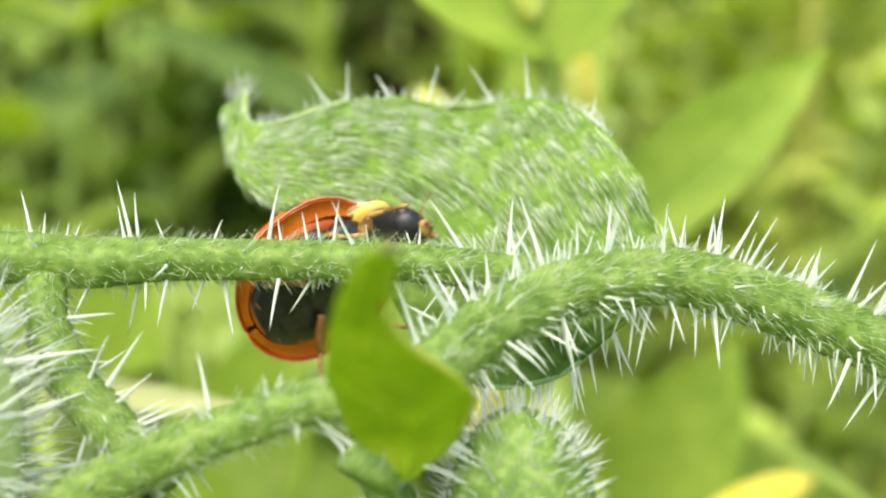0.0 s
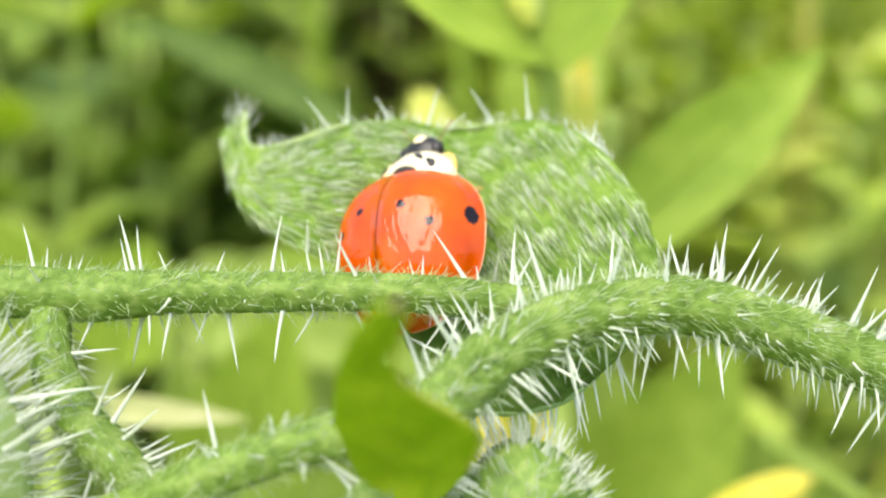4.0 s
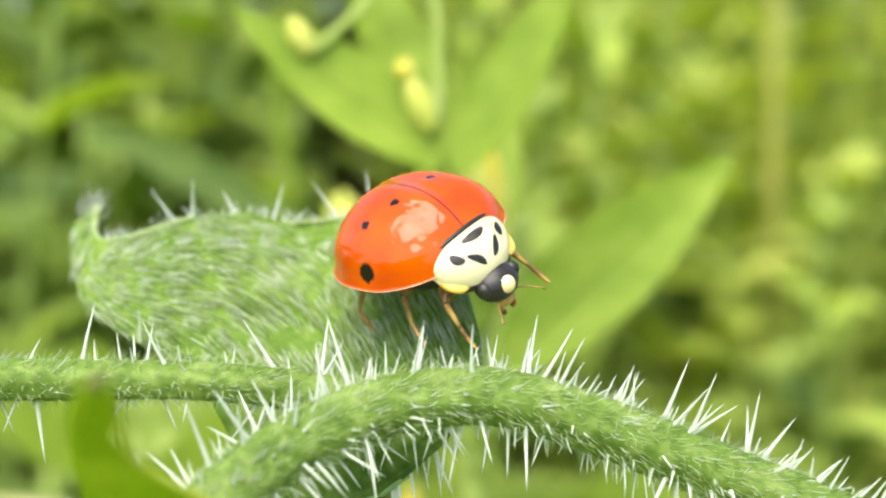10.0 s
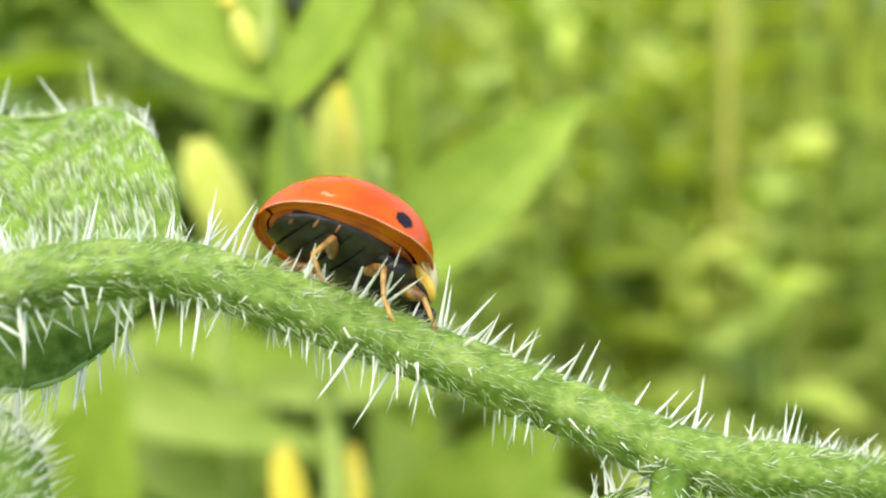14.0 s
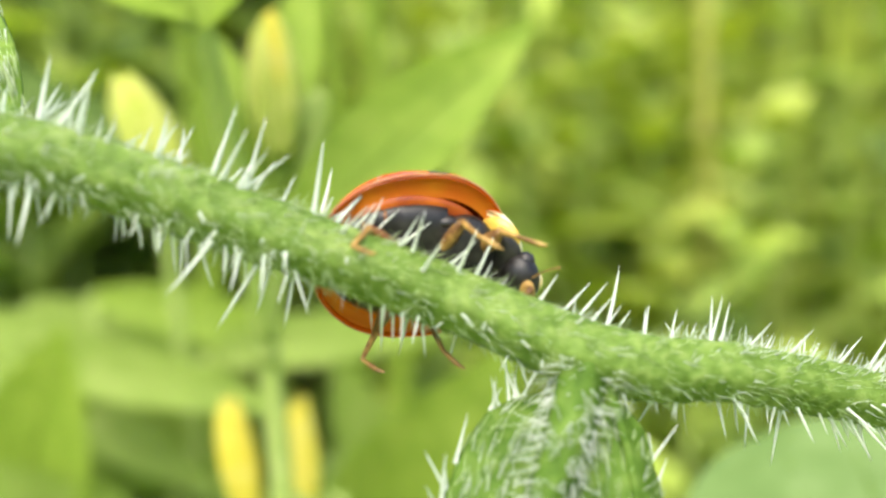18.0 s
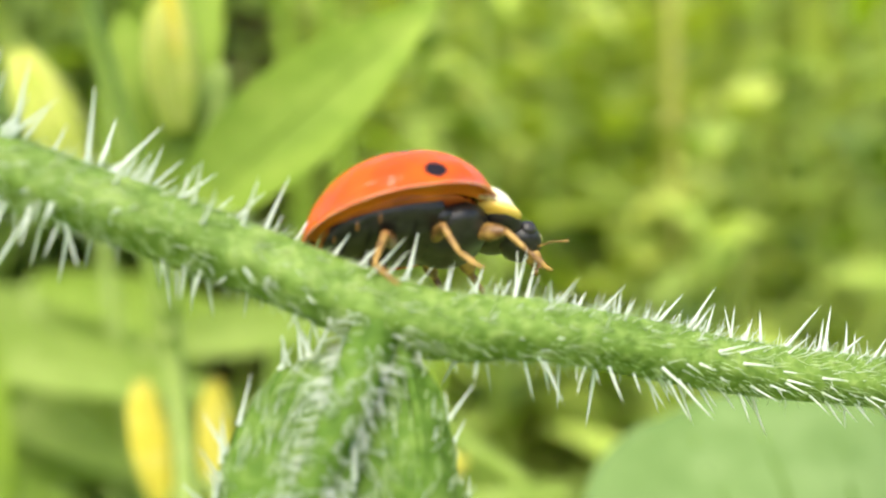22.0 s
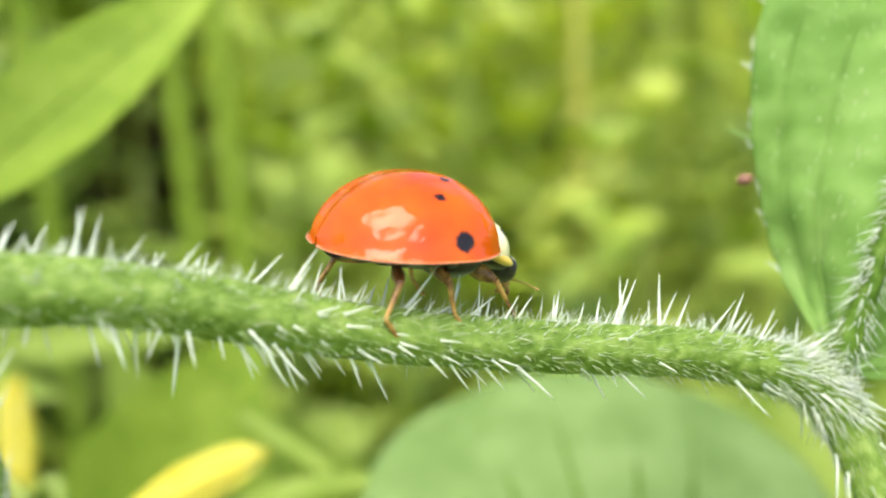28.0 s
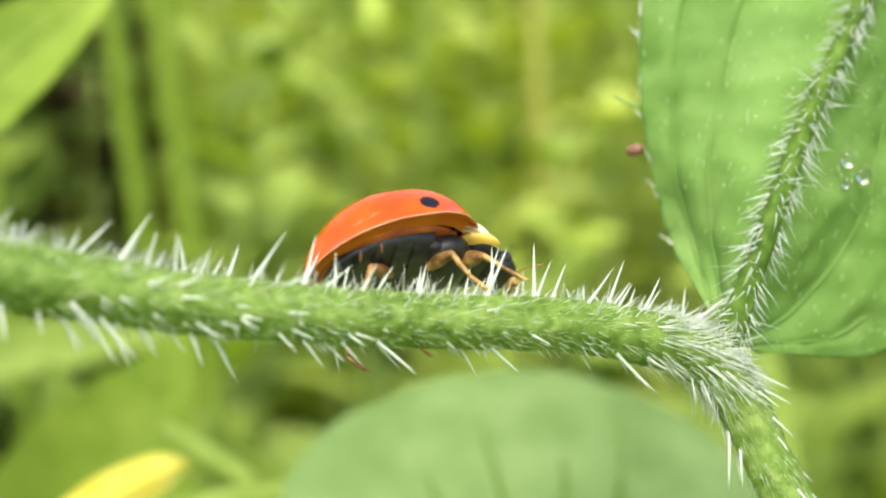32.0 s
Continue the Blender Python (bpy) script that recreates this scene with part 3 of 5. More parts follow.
tube_part("leaf_rim", Tube([tuple(curl.g[i, 0]) for i in (0, 6, 12, 20, 30, 42)], [0.16, 0.15, 0.13, 0.11, 0.1, 0.06], 60, 8, 0, 0.05, 3), PALE_BUD, curled, "pale thickened rim")
rng1 = np.random.RandomState(47)
fringe = rng1.randint(4, 60, 210)
fuzz("fringe", np.array([curl.g[i, 0] for i in fringe]) + rng1.normal(0, 0.06, (210, 3)), np.array((-0.1, -0.25, 1.0)) + rng1.normal(0, 0.3, (210, 3)), rng1.uniform(0.3, 0.8, 210), 0.022, curled, "short white hairs along the upper edge", seed=49)
# the shade on this underside is put into a darker leaf colour
under = Sheet([
    [(-3.0, 42.4, -0.4), (-0.5, 41.4, -0.7), (2.4, 40.8, -1.3), (5.2, 40.3, -1.6), (7.4, 40.0, -1.6)],
    [(-2.2, 41.6, -1.6), (-0.2, 40.9, -2.1), (2.2, 40.3, -2.9), (4.6, 39.9, -2.9), (7.0, 39.8, -2.1)],
    [(-1.2, 40.8, -3.2), (0.3, 40.4, -3.9), (2.0, 39.9, -4.5), (4.3, 39.5, -4.1), (6.8, 39.6, -2.5)],
    [(-0.6, 40.4, -4.2), (0.6, 40.1, -4.8), (1.9, 39.8, -5.1), (4.3, 39.4, -4.6), (6.7, 39.6, -2.7)]], 44, 26, 0.2, 0.1, 15, ((6, 0.08), (12, 0.08), (18, 0.08)))
sheet_part("leaf_base", under, FORK_LEAF, curled, "folded base of the leaf, its shade put into a darker green")
tube_part("leaf_rim", Tube([tuple(under.g[i, -1]) for i in range(2, 44, 6)], [0.1] * 7, 40, 8, 0, 0.05, 3), VEIN, curled, "pale green edge of the folded base")
hem = np.array([under.g[i, -1] for i in rng1.randint(4, 42, 34)])
bristles(hem, np.array((0.1, -0.3, -1.0)) + rng1.normal(0, 0.2, (34, 3)), rng1.uniform(0.8, 1.9, 34), curled, 48)
rngl = np.random.RandomState(45)
tipr = np.array([(-9.04, 47.51, 6.71)]) + rngl.normal(0, 0.3, (26, 3)) * np.array((1.2, 0.6, 1.0))
fuzz("tip_hairs", tipr, np.array((0.35, -0.2, 1.0)) + rngl.normal(0, 0.3, (26, 3)), rngl.uniform(0.5, 1.3, 26), 0.024, curled, "white hairs on the curled tip", seed=46)

# the smooth young leaf that stands before the stem, its tip leaning towards the viewer
def lean(p):
    k = 1.0 - 0.29 * min(1.0, max(0.0, (p[2] + 6.0) / 6.0))
    return tuple(k * c for c in p)


young = Sheet([[lean(p) for p in row] for row in (
    [(-2.20, 32.3, -0.05), (-2.84, 32.3, -0.75), (-3.21, 32.2, -1.67), (-3.49, 32.3, -3.37), (-3.30, 32.4, -4.23), (-2.70, 32.4, -5.42), (-1.47, 32.3, -7.00)],
    [(-1.64, 32.0, 0.07), (-2.15, 31.8, -0.82), (-2.53, 31.7, -1.73), (-2.21, 31.5, -3.29), (-1.55, 31.4, -4.26), (-1.20, 31.7, -5.47), (-1.28, 32.2, -6.94)],
    [(-1.30, 32.3, -0.02), (-1.42, 32.5, -0.87), (-1.95, 32.0, -1.73), (-0.74, 31.9, -3.13), (0.91, 32.2, -4.29), (0.54, 32.4, -5.45), (-1.08, 32.3, -6.89)])], 48, 26, 0.2, 0.09, 6, ((13, 0.09), (7, 0.05), (19, 0.05)))
young_leaf = sheet_part("young_leaf", young, SMOOTH_LEAF, plant, "smooth bright green young leaf with a curled brown tip")
tipt = Tube([lean(p) for p in ((-1.66, 32.0, -0.05), (-1.55, 32.0, 0.15), (-1.3, 32.1, 0.22))], [0.16, 0.1, 0.03], 12, 10, 0.1, 0.1, 9)
tube_part("leaf_rim", Tube([tuple(young.g[i, -1]) for i in (2, 10, 20, 30, 40)], [0.08, 0.09, 0.09, 0.08, 0.05], 40, 8, 0, 0.05, 3), YOUNG_VEIN, young_leaf, "pale yellowish rim")
tube_part("petiole", Tube([(-2.6, 32.8, -4.4), (-2.1, 31.4, -4.1), (-1.7, 29.8, -3.7), (-1.4, 28.4, -3.3)], [0.5, 0.4, 0.3, 0.2], 20, 12, 0.05, 0.03, 4), STEM, young_leaf)
tube_part("leaf_tip", tipt, DEAD, young_leaf, "withered brown tip")
for i in range(8, 44, 5):
    for way in (-1, 1):
        pts = [tuple(young.g[max(0, i - int(5 * q)), 13 + way * int(10 * q)] - np.array((0, 0.03, 0))) for q in (0.0, 0.3, 0.6, 1.0)]
        tube_part("vein", Tube(pts, [0.05, 0.045, 0.04, 0.02], 14, 6, 0, 0.1, i), YOUNG_VEIN, young_leaf, "fine pale vein")
# two leaves that hang from the fork of the stem
fork_a = Sheet([
    [(25.16, 40.01, -8.95), (23.45, 40.00, -9.37), (22.27, 39.51, -10.28), (21.21, 38.66, -12.18), (20.87, 37.73, -14.68), (21.13, 36.92, -17.49)],
    [(25.39, 39.62, -9.06), (24.21, 39.15, -9.89), (23.34, 38.62, -10.91), (22.48, 37.88, -12.72), (21.73, 36.98, -15.12), (21.47, 36.38, -17.72)],
    [(25.72, 39.24, -9.07), (25.07, 38.51, -10.30), (24.51, 37.89, -11.43), (23.75, 37.17, -13.05), (22.89, 36.57, -15.36), (22.22, 35.91, -17.96)],
    [(26.03, 39.27, -9.26), (25.58, 38.55, -10.60), (25.22, 38.05, -11.83), (24.76, 37.44, -13.45), (23.99, 36.94, -15.67), (23.02, 36.33, -18.08)]], 40, 24, 0.2, 0.1, 8)
fork_leaf = sheet_part("fork_leaf", fork_a, FORK_LEAF, plant, "folded downy leaf hanging from the fork")
down(fork_a, fork_leaf, 260, 40, 51, 1.1, -0.8, 0.9, 0.6)
rib_a = Tube([(25.90, 39.34, -8.05), (25.18, 38.31, -9.90), (24.62, 37.69, -11.13), (23.76, 36.97, -12.95), (22.90, 36.37, -15.27), (22.23, 35.71, -17.96)], [0.75, 0.72, 0.6, 0.5, 0.42, 0.3], 50, 16, 0.05, 0.04, 9)
tube_part("midrib", rib_a, FORK_LEAF, fork_leaf)
rng0 = np.random.RandomState(77)
p, o, t = rib_a.roots(420, rng0)
fuzz("rib_hairs", p, o + t * rng0.normal(0.5, 0.3, (420, 1)) + rng0.normal(0, 0.2, (420, 3)), rng0.uniform(0.5, 1.4, 420), 0.025, fork_leaf, seed=78)
fork_b = Sheet([
    [(26.1, 39.5, -9.16), (25.5, 38.8, -10.91), (24.9, 38.2, -12.74), (24.3, 37.9, -14.78), (24.3, 37.6, -17.21), (25.2, 37.5, -19.16)],
    [(26.53, 39.30, -8.95), (26.95, 38.47, -10.69), (27.05, 37.82, -12.63), (26.95, 37.48, -14.78), (26.85, 37.24, -17.22), (26.80, 37.09, -19.27)],
    [(26.81, 39.73, -8.94), (27.62, 39.44, -10.46), (28.15, 39.17, -12.59), (28.45, 38.88, -14.84), (28.25, 38.32, -17.21), (27.30, 37.66, -19.16)]], 40, 24, 0.2, 0.1, 9)
p = np.array([fork_b.g[i, j] for i, j in zip(rng0.randint(1, 30, 60), rng0.randint(0, 6, 60))]) - np.array((0, 0.1, 0))
fork_leaf2 = sheet_part("fork_leaf", fork_b, FORK_LEAF, plant, "pointed downy leaf hanging from the fork")
down(fork_b, fork_leaf2, 260, 30, 52, 0.75, -0.8, 0.8, 0.4)
fuzz("groove_hairs", p, np.array((-0.6, -0.6, 0.9)) + rng0.normal(0, 0.25, (60, 3)), rng0.uniform(0.5, 1.3, 60), 0.026, fork_leaf2, "white hairs along the groove", seed=53)
tube_part("midrib", Tube([(26.53, 39.30, -8.75), (26.96, 38.37, -10.69), (27.06, 37.72, -12.64), (26.96, 37.38, -14.78), (26.81, 37.07, -18.65)], [0.24, 0.18, 0.13, 0.1, 0.06], 30, 8, 0, 0, 2), FORK_LEAF, fork_leaf2)

# the tall leaf at the far joint
tall = Sheet([
    [(57.77, 48.73, -12.43), (57.51, 51.79, -9.12), (56.88, 52.08, -5.18), (56.79, 52.05, -1.46), (57.56, 52.03, 2.25), (60.26, 52.44, 7.53), (66.66, 53.56, 14.94)],
    [(57.88, 48.42, -12.65), (58.29, 50.20, -9.77), (58.30, 50.39, -6.16), (59.07, 50.37, -2.03), (60.47, 50.67, 1.57), (63.46, 51.44, 6.45), (68.26, 53.17, 14.93)],
    [(58.10, 48.21, -12.86), (58.74, 48.30, -10.75), (60.47, 48.18, -7.47), (62.39, 48.72, -4.08), (65.16, 49.38, -0.05), (67.93, 50.36, 4.19), (69.86, 52.77, 14.92)],
    [(58.73, 48.42, -13.19), (62.12, 49.83, -12.36), (65.53, 50.08, -9.50), (67.24, 50.40, -5.26), (69.38, 50.73, -0.49), (70.89, 51.15, 4.49), (70.91, 53.21, 14.91)],
    [(59.15, 48.64, -13.62), (66.02, 51.07, -14.17), (71.02, 51.25, -11.23), (72.54, 51.34, -5.29), (73.62, 51.54, 0.02), (74.07, 51.83, 5.33), (71.96, 53.65, 14.91)]], 60, 66, 0.2, 0.14, 10, ((9, 0.12), (19, 0.12), (46, 0.14), (56, 0.12)))
tall_leaf = sheet_part("tall_leaf", tall, ROUND_LEAF, plant, "broad upright leaf with a hairy midrib")
down(tall, tall_leaf, 700, 40, 53, 0.4, -1.4, 0.45, 0.0)
rib_t = Tube([(57.26, 47.46, -13.60), (58.55, 47.45, -10.96), (59.62, 47.44, -8.85), (61.12, 47.76, -6.10), (62.83, 48.19, -3.34), (64.96, 48.74, -0.38), (67.83, 49.83, 3.97), (69.86, 52.14, 13.85)], [0.55, 0.46, 0.42, 0.4, 0.38, 0.35, 0.3, 0.15], 80, 14, 0.05, 0.04, 11)
tube_part("midrib", rib_t, FORK_LEAF, tall_leaf)
p, o, t = rib_t.roots(800, rng0)
fuzz("rib_hairs", p, o - t * rng0.normal(0.9, 0.4, (800, 1)) + rng0.normal(0, 0.25, (800, 3)), rng0.uniform(0.5, 1.5, 800), 0.024, tall_leaf, "white hairs of the midrib", seed=79)
for j in (9, 19, 46, 56):
    pts = [tuple(tall.g[i, j] + tall.n[i, j] * 0.12) for i in range(3, 58, 3)]
    tube_part("vein", Tube(pts, [0.09 - 0.002 * k for k in range(len(pts))], 60, 8, 0, 0.05, j), ROUND_LEAF, tall_leaf)
seedt = Tube([(55.95, 51.85, -5.02), (56.1, 51.96, -5.0), (56.4, 51.96, -4.96), (56.6, 51.97, -4.9)], [0.12, 0.24, 0.25, 0.12], 14, 10, 0.05, 0.05, 12)
tube_part("seed", seedt, SEED, tall_leaf, "small brown seed clinging to the rim")

tube_part("thread", Tube([(56.75, 52.0, -3.2), (56.1, 51.9, -3.0), (55.5, 51.8, -2.7)], [0.05, 0.06, 0.03], 12, 6, 0, 0.05, 3), VEIN, tall_leaf, "pale thread on the rim")

# dew on the tall leaf
def dew(place, r):
    bm = bmesh.new()
    bmesh.ops.create_icosphere(bm, subdivisions=3, radius=r * MM)
    for v in bm.verts:
        v.co.y *= 0.7
    me = bpy.data.meshes.new("dew_drop")
    bm.to_mesh(me)
    bm.free()
    me.polygons.foreach_set("use_smooth", [True] * len(me.polygons))
    me.materials.append(DEW)
    ob = new("dew_drop", me)
    ob.location = W(place)
    tagged(ob, "clear dew drop on a green leaf", "dew drop", "dew on the leaf")


for q in ((63.87, 48.65, -6.32, 0.3), (63.75, 48.76, -7.27, 0.22), (64.71, 48.99, -6.96, 0.34)):
    dew(q[:3], q[3])


# ---- the ladybird ----
bug = thing("ladybird", (0, 0, 0), "glossy orange-red ladybird with small black spots walking on the stem", "ladybird")


def bug_part(name, verts, faces, material, parent=bug, label=""):
    return part(name, np.asarray(verts, float) * MM * SIZE, faces, material, parent, label)


def grid_faces(n, m, off=0, flip=False, wrap=False):
    f = []
    for i in range(n - 1):
        for j in range(m if wrap else m - 1):
            j2 = (j + 1) % m
            q = (off + i * m + j, off + i * m + j2, off + (i + 1) * m + j2, off + (i + 1) * m + j)
            f.append(q[::-1] if flip else q)
    return f


WIDE, HIGH = 2.94, 2.27


def case_point(s, q, side, lift=1.0):
    """A place on the wing case: s from tail to neck, q from the seam to the rim."""
    w = WIDE * (1 - abs(s) ** (3.0 if s > 0 else 2.1)) ** 0.53
    h = HIGH * (1 - abs(s * 0.985) ** (2.7 if s > 0 else 2.05)) ** 0.62
    k = max(0.0, (q - 1.38) / 0.19)
    q = min(q, 1.38)
    y, z = 0.96 * w * math.sin(q) * lift, h * math.cos(q) * lift * (1 - 0.9 * k)
    return (-0.2 + 2.95 * s * (0.5 + 0.5 * lift) * (1 + 0.02 * k), side * (0.012 + y + 0.17 * k * min(1.0, w) * min(1.0, max(0.15, 1.5 - 1.5 * s))), z - 0.1)


def wing_case(side):
    ns, nt2 = 44, 26
    v = []
    for lift in (1.0, 0.955):
        for i in range(ns):
            s = -math.cos(math.pi * (0.012 + 0.976 * i / (ns - 1)))
            for j in range(nt2):
                v.append(case_point(s, (math.pi / 2) * (j / (nt2 - 1)) ** 0.8, side, lift))
    o = ns * nt2
    f = grid_faces(ns, nt2, 0, side > 0) + grid_faces(ns, nt2, o, side < 0)
    for i in range(ns - 1):
        for j in (0, nt2 - 1):
            f.append((i * nt2 + j, (i + 1) * nt2 + j, o + (i + 1) * nt2 + j, o + i * nt2 + j))
    for i in (0, ns - 1):
        for j in range(nt2 - 1):
            f.append((i * nt2 + j, i * nt2 + j + 1, o + i * nt2 + j + 1, o + i * nt2 + j))
    case = bug_part("wing_case", v, f, ELYTRA, bug, "glossy orange-red wing case with black spots")
    rim = [case_point(-math.cos(math.pi * (0.02 + 0.96 * i / 39)), math.pi / 2, side) for i in range(40)]
    tb = Tube([(a, b2, c - 0.01) for a, b2, c in rim], [0.02] * 40, 90, 7, 0, 0, 1)
    bug_part("rim", tb.verts, tb.faces, RIM_GLINT, case, "thin rim painted pale like a sky glint")
    # the smooth inner band that runs under the rim
    v, m = [], 9
    for i in range(ns):
        s = -math.cos(math.pi * (0.012 + 0.976 * i / (ns - 1)))
        rim = case_point(s, math.pi / 2, side)
        for j in range(m):
            k = j / (m - 1)
            v.append((rim[0] * (1 - 0.13 * k) - 0.02 * k, rim[1] * (1 - 0.27 * k), rim[2] - 0.02 + 0.12 * math.sin(k * 3.1) + 0.05 * k))
    bug_part("rim_band", v, grid_faces(ns, m, 0, side < 0), LINING, case, "smooth orange band under the rim, brightened like light through the shell")
    return case


def blob(centre, radii, n=14, m=20, squash=None):
    v = []
    for i in range(n):
        b2 = math.pi * i / (n - 1)
        for j in range(m):
            a = 2 * math.pi * j / m
            d = Vector((math.cos(b2), math.sin(b2) * math.cos(a), math.sin(b2) * math.sin(a)))
            q = [centre[k] + radii[k] * d[k] for k in range(3)]
            v.append(squash(q) if squash else q)
    return v, grid_faces(n, m, 0, False, True)


for side in (-1, 1):
    wing_case(side)
v, f = blob((-0.25, 0, 0.0), (2.5, 2.22, 0.28), 26, 30)
bug_part("underside_margin", v, f, RUST, bug, "rust-brown margin of the underside")


def segment(k):
    """One plate of the underside, stepped over the next, with brown ends."""
    x0, x1 = 0.75 - 0.6 * k, 0.0 - 0.62 * k
    v, n, m = [], 7, 25
    for i in range(n):
        u = i / (n - 1)
        x = x0 + (x1 - x0) * u
        half = 1.98 * math.sqrt(max(0.05, 1 - ((x + 0.2) / 2.62) ** 2))
        deep = (0.86 - 0.10 * k) * (1 - 0.10 * u) - 0.07 * (1 - u) ** 3
        for j in range(m):
            a = math.pi * j / (m - 1)
            v.append((x - 0.22 * math.sin(a), half * math.cos(a), -0.05 - deep * math.sin(a) ** 0.8))
    plate = bug_part("abdomen_plate", v, grid_faces(n, m), BLACK, bug, "black plate of the underside")
    for sgn in (-1, 1) if k > 1 else ():
        half = 1.92 * math.sqrt(max(0.05, 1 - ((x1 + 0.2) / 2.62) ** 2))
        v, f = blob((x1 + 0.08, sgn * (half - 0.22), -0.2), (0.09, 0.3, 0.24), 8, 10)
        bug_part("plate_end", v, f, DARK_AMBER, plate, "brown end of the plate")


for k in range(5):
    segment(k)
v, f = blob((-0.4, 0, -0.1), (2.2, 1.9, 0.55), 20, 22)
bug_part("abdomen", v, f, BLACK, bug, "black underside")
v, f = blob((1.25, 0, -0.42), (1.15, 1.75, 0.72), 20, 24, lambda q: (q[0], q[1], q[2] - 0.1 * abs(math.sin(q[1] * 2.4)) if q[2] < -0.4 else q[2]))
chest = bug_part("breastplate", v, f, BLACK, bug, "black breastplate")
for y in (-1.42, 1.42):
    v, f = blob((1.25, y, -0.5), (0.2, 0.2, 0.34), 10, 12)
    bug_part("side_plate", v, f, IVORY, chest, "cream side plate")
    v, f = blob((0.7, y * 1.08, -0.38), (0.36, 0.2, 0.26), 10, 12)
    bug_part("side_plate", v, f, BLACK, chest, "black side plate")

PRO_C, PRO_R = (2.42, 0, -0.12), (1.26, 1.66, 0.92)


def shield_verts(scale=1.0):
    n, m = 18, 26
    v = []
    for i in range(n):
        b2 = 0.02 + (math.pi / 2 + 0.25) * i / (n - 1)
        for j in range(m):
            a = -0.05 + (math.pi + 0.1) * j / (m - 1)
            x, y, z = math.cos(b2), math.sin(b2) * math.cos(a), math.sin(b2) * math.sin(a)
            v.append((PRO_C[0] + PRO_R[0] * scale * x - 0.12 * y * y, PRO_C[1] + PRO_R[1] * scale * y, PRO_C[2] + PRO_R[2] * scale * z - 0.25 * max(0, x) ** 2))
    return v, n, m


v1, n, m = shield_verts()
v2, n, m = shield_verts(0.9)
f = grid_faces(n, m) + grid_faces(n, m, n * m, True)
for i in range(n - 1):
    for j in (0, m - 1):
        f.append((i * m + j, (i + 1) * m + j, n * m + (i + 1) * m + j, n * m + i * m + j))
f += [((n - 1) * m + j, (n - 1) * m + j + 1, n * m + (n - 1) * m + j + 1, n * m + (n - 1) * m + j) for j in range(m - 1)]
shield = bug_part("pronotum", v1 + v2, f, IVORY, bug, "ivory neck shield with black marks")


def mark(u, w, du, dw, turn=0.0):
    """A black mark lying on the neck shield, by slope and way round."""
    v, f = [], []
    n, m = 5, 14
    for i in range(n):
        for j in range(m):
            a = 2 * math.pi * j / m
            k = i / (n - 1) * (1 + 0.12 * math.sin(3 * a + u * 7))
            p, q = du * k * math.cos(a), dw * k * math.sin(a)
            b2, c2 = u + p * math.cos(turn) - q * math.sin(turn), w + p * math.sin(turn) + q * math.cos(turn)
            x, y, z = math.cos(b2), math.sin(b2) * math.cos(c2), math.sin(b2) * math.sin(c2)
            s = 1.012
            v.append((PRO_C[0] + PRO_R[0] * s * x - 0.12 * y * y, PRO_C[1] + PRO_R[1] * s * y, PRO_C[2] + PRO_R[2] * s * z - 0.25 * max(0, x) ** 2))
    f = grid_faces(n, m, 0, True, True)
    bug_part("mark", v, f, BLACK, shield, "black mark")


for sgn in (-1, 1):
    mark(0.98, math.pi / 2 + sgn * 0.3, 0.26, 0.10, sgn * 0.5)
    mark(1.30, math.pi / 2 + sgn * 0.66, 0.19, 0.12, sgn * 0.3)
mark(1.52, math.pi / 2, 0.12, 0.3, 0.0)
# a black tube added for the dark gap between shield and wing cases
rear = [v1[(n - 1) * m + j] for j in range(0, m, 2)]
tb = Tube(rear, [0.09] * len(rear), 50, 8, 0, 0, 1)
bug_part("neck_gap", tb.verts, tb.faces, BLACK, shield, "black strip for the dark gap behind the neck shield")
v, f = blob((2.85, 0, -0.3), (0.85, 1.42, 0.42), 14, 20)
bug_part("throat", v, f, BLACK, shield, "black underside of the neck shield")
for sgn in (-1, 1):
    v, f = blob((2.72, sgn * 1.12, -0.21), (0.70, 0.50, 0.22), 12, 14)
    bug_part("side_flap", v, f, YELLOW_RIM, shield, "straw-yellow side of the neck shield")
v, f = blob((3.7, 0, -0.42), (0.66, 0.82, 0.55), 16, 22)
head = bug_part("head", v, f, BLACK, bug, "small black head with a pale face")
v, f = blob((4.02, 0, -0.22), (0.36, 0.36, 0.32), 12, 16)
bug_part("face_patch", v, f, IVORY, head, "pale face patch")
for sgn in (-1, 1):
    v, f = blob((3.74, sgn * 0.66, -0.28), (0.28, 0.25, 0.27), 12, 14)
    bug_part("eye", v, f, BLACK, head, "glossy black eye")
    tb = Tube([(4.2, sgn * 0.4, -0.62), (4.5, sgn * 0.72, -0.52), (4.8, sgn * 0.95, -0.5), (4.95, sgn * 1.05, -0.5)], [0.03, 0.02, 0.022, 0.05], 14, 7, 0, 0, 1)
    bug_part("antenna", tb.verts, tb.faces, AMBER, head, "short amber antenna")
    tb = Tube([(4.2, sgn * 0.25, -0.85), (4.4, sgn * 0.3, -1.0), (4.4, sgn * 0.2, -1.2)], [0.07, 0.08, 0.1], 10, 8, 0, 0, 2)
    bug_part("feeler", tb.verts, tb.faces, AMBER, head, "amber mouth feeler")
v, f = blob((4.2, 0, -0.8), (0.25, 0.38, 0.2), 10, 12)
bug_part("jaw", v, f, AMBER, head, "amber jaw")

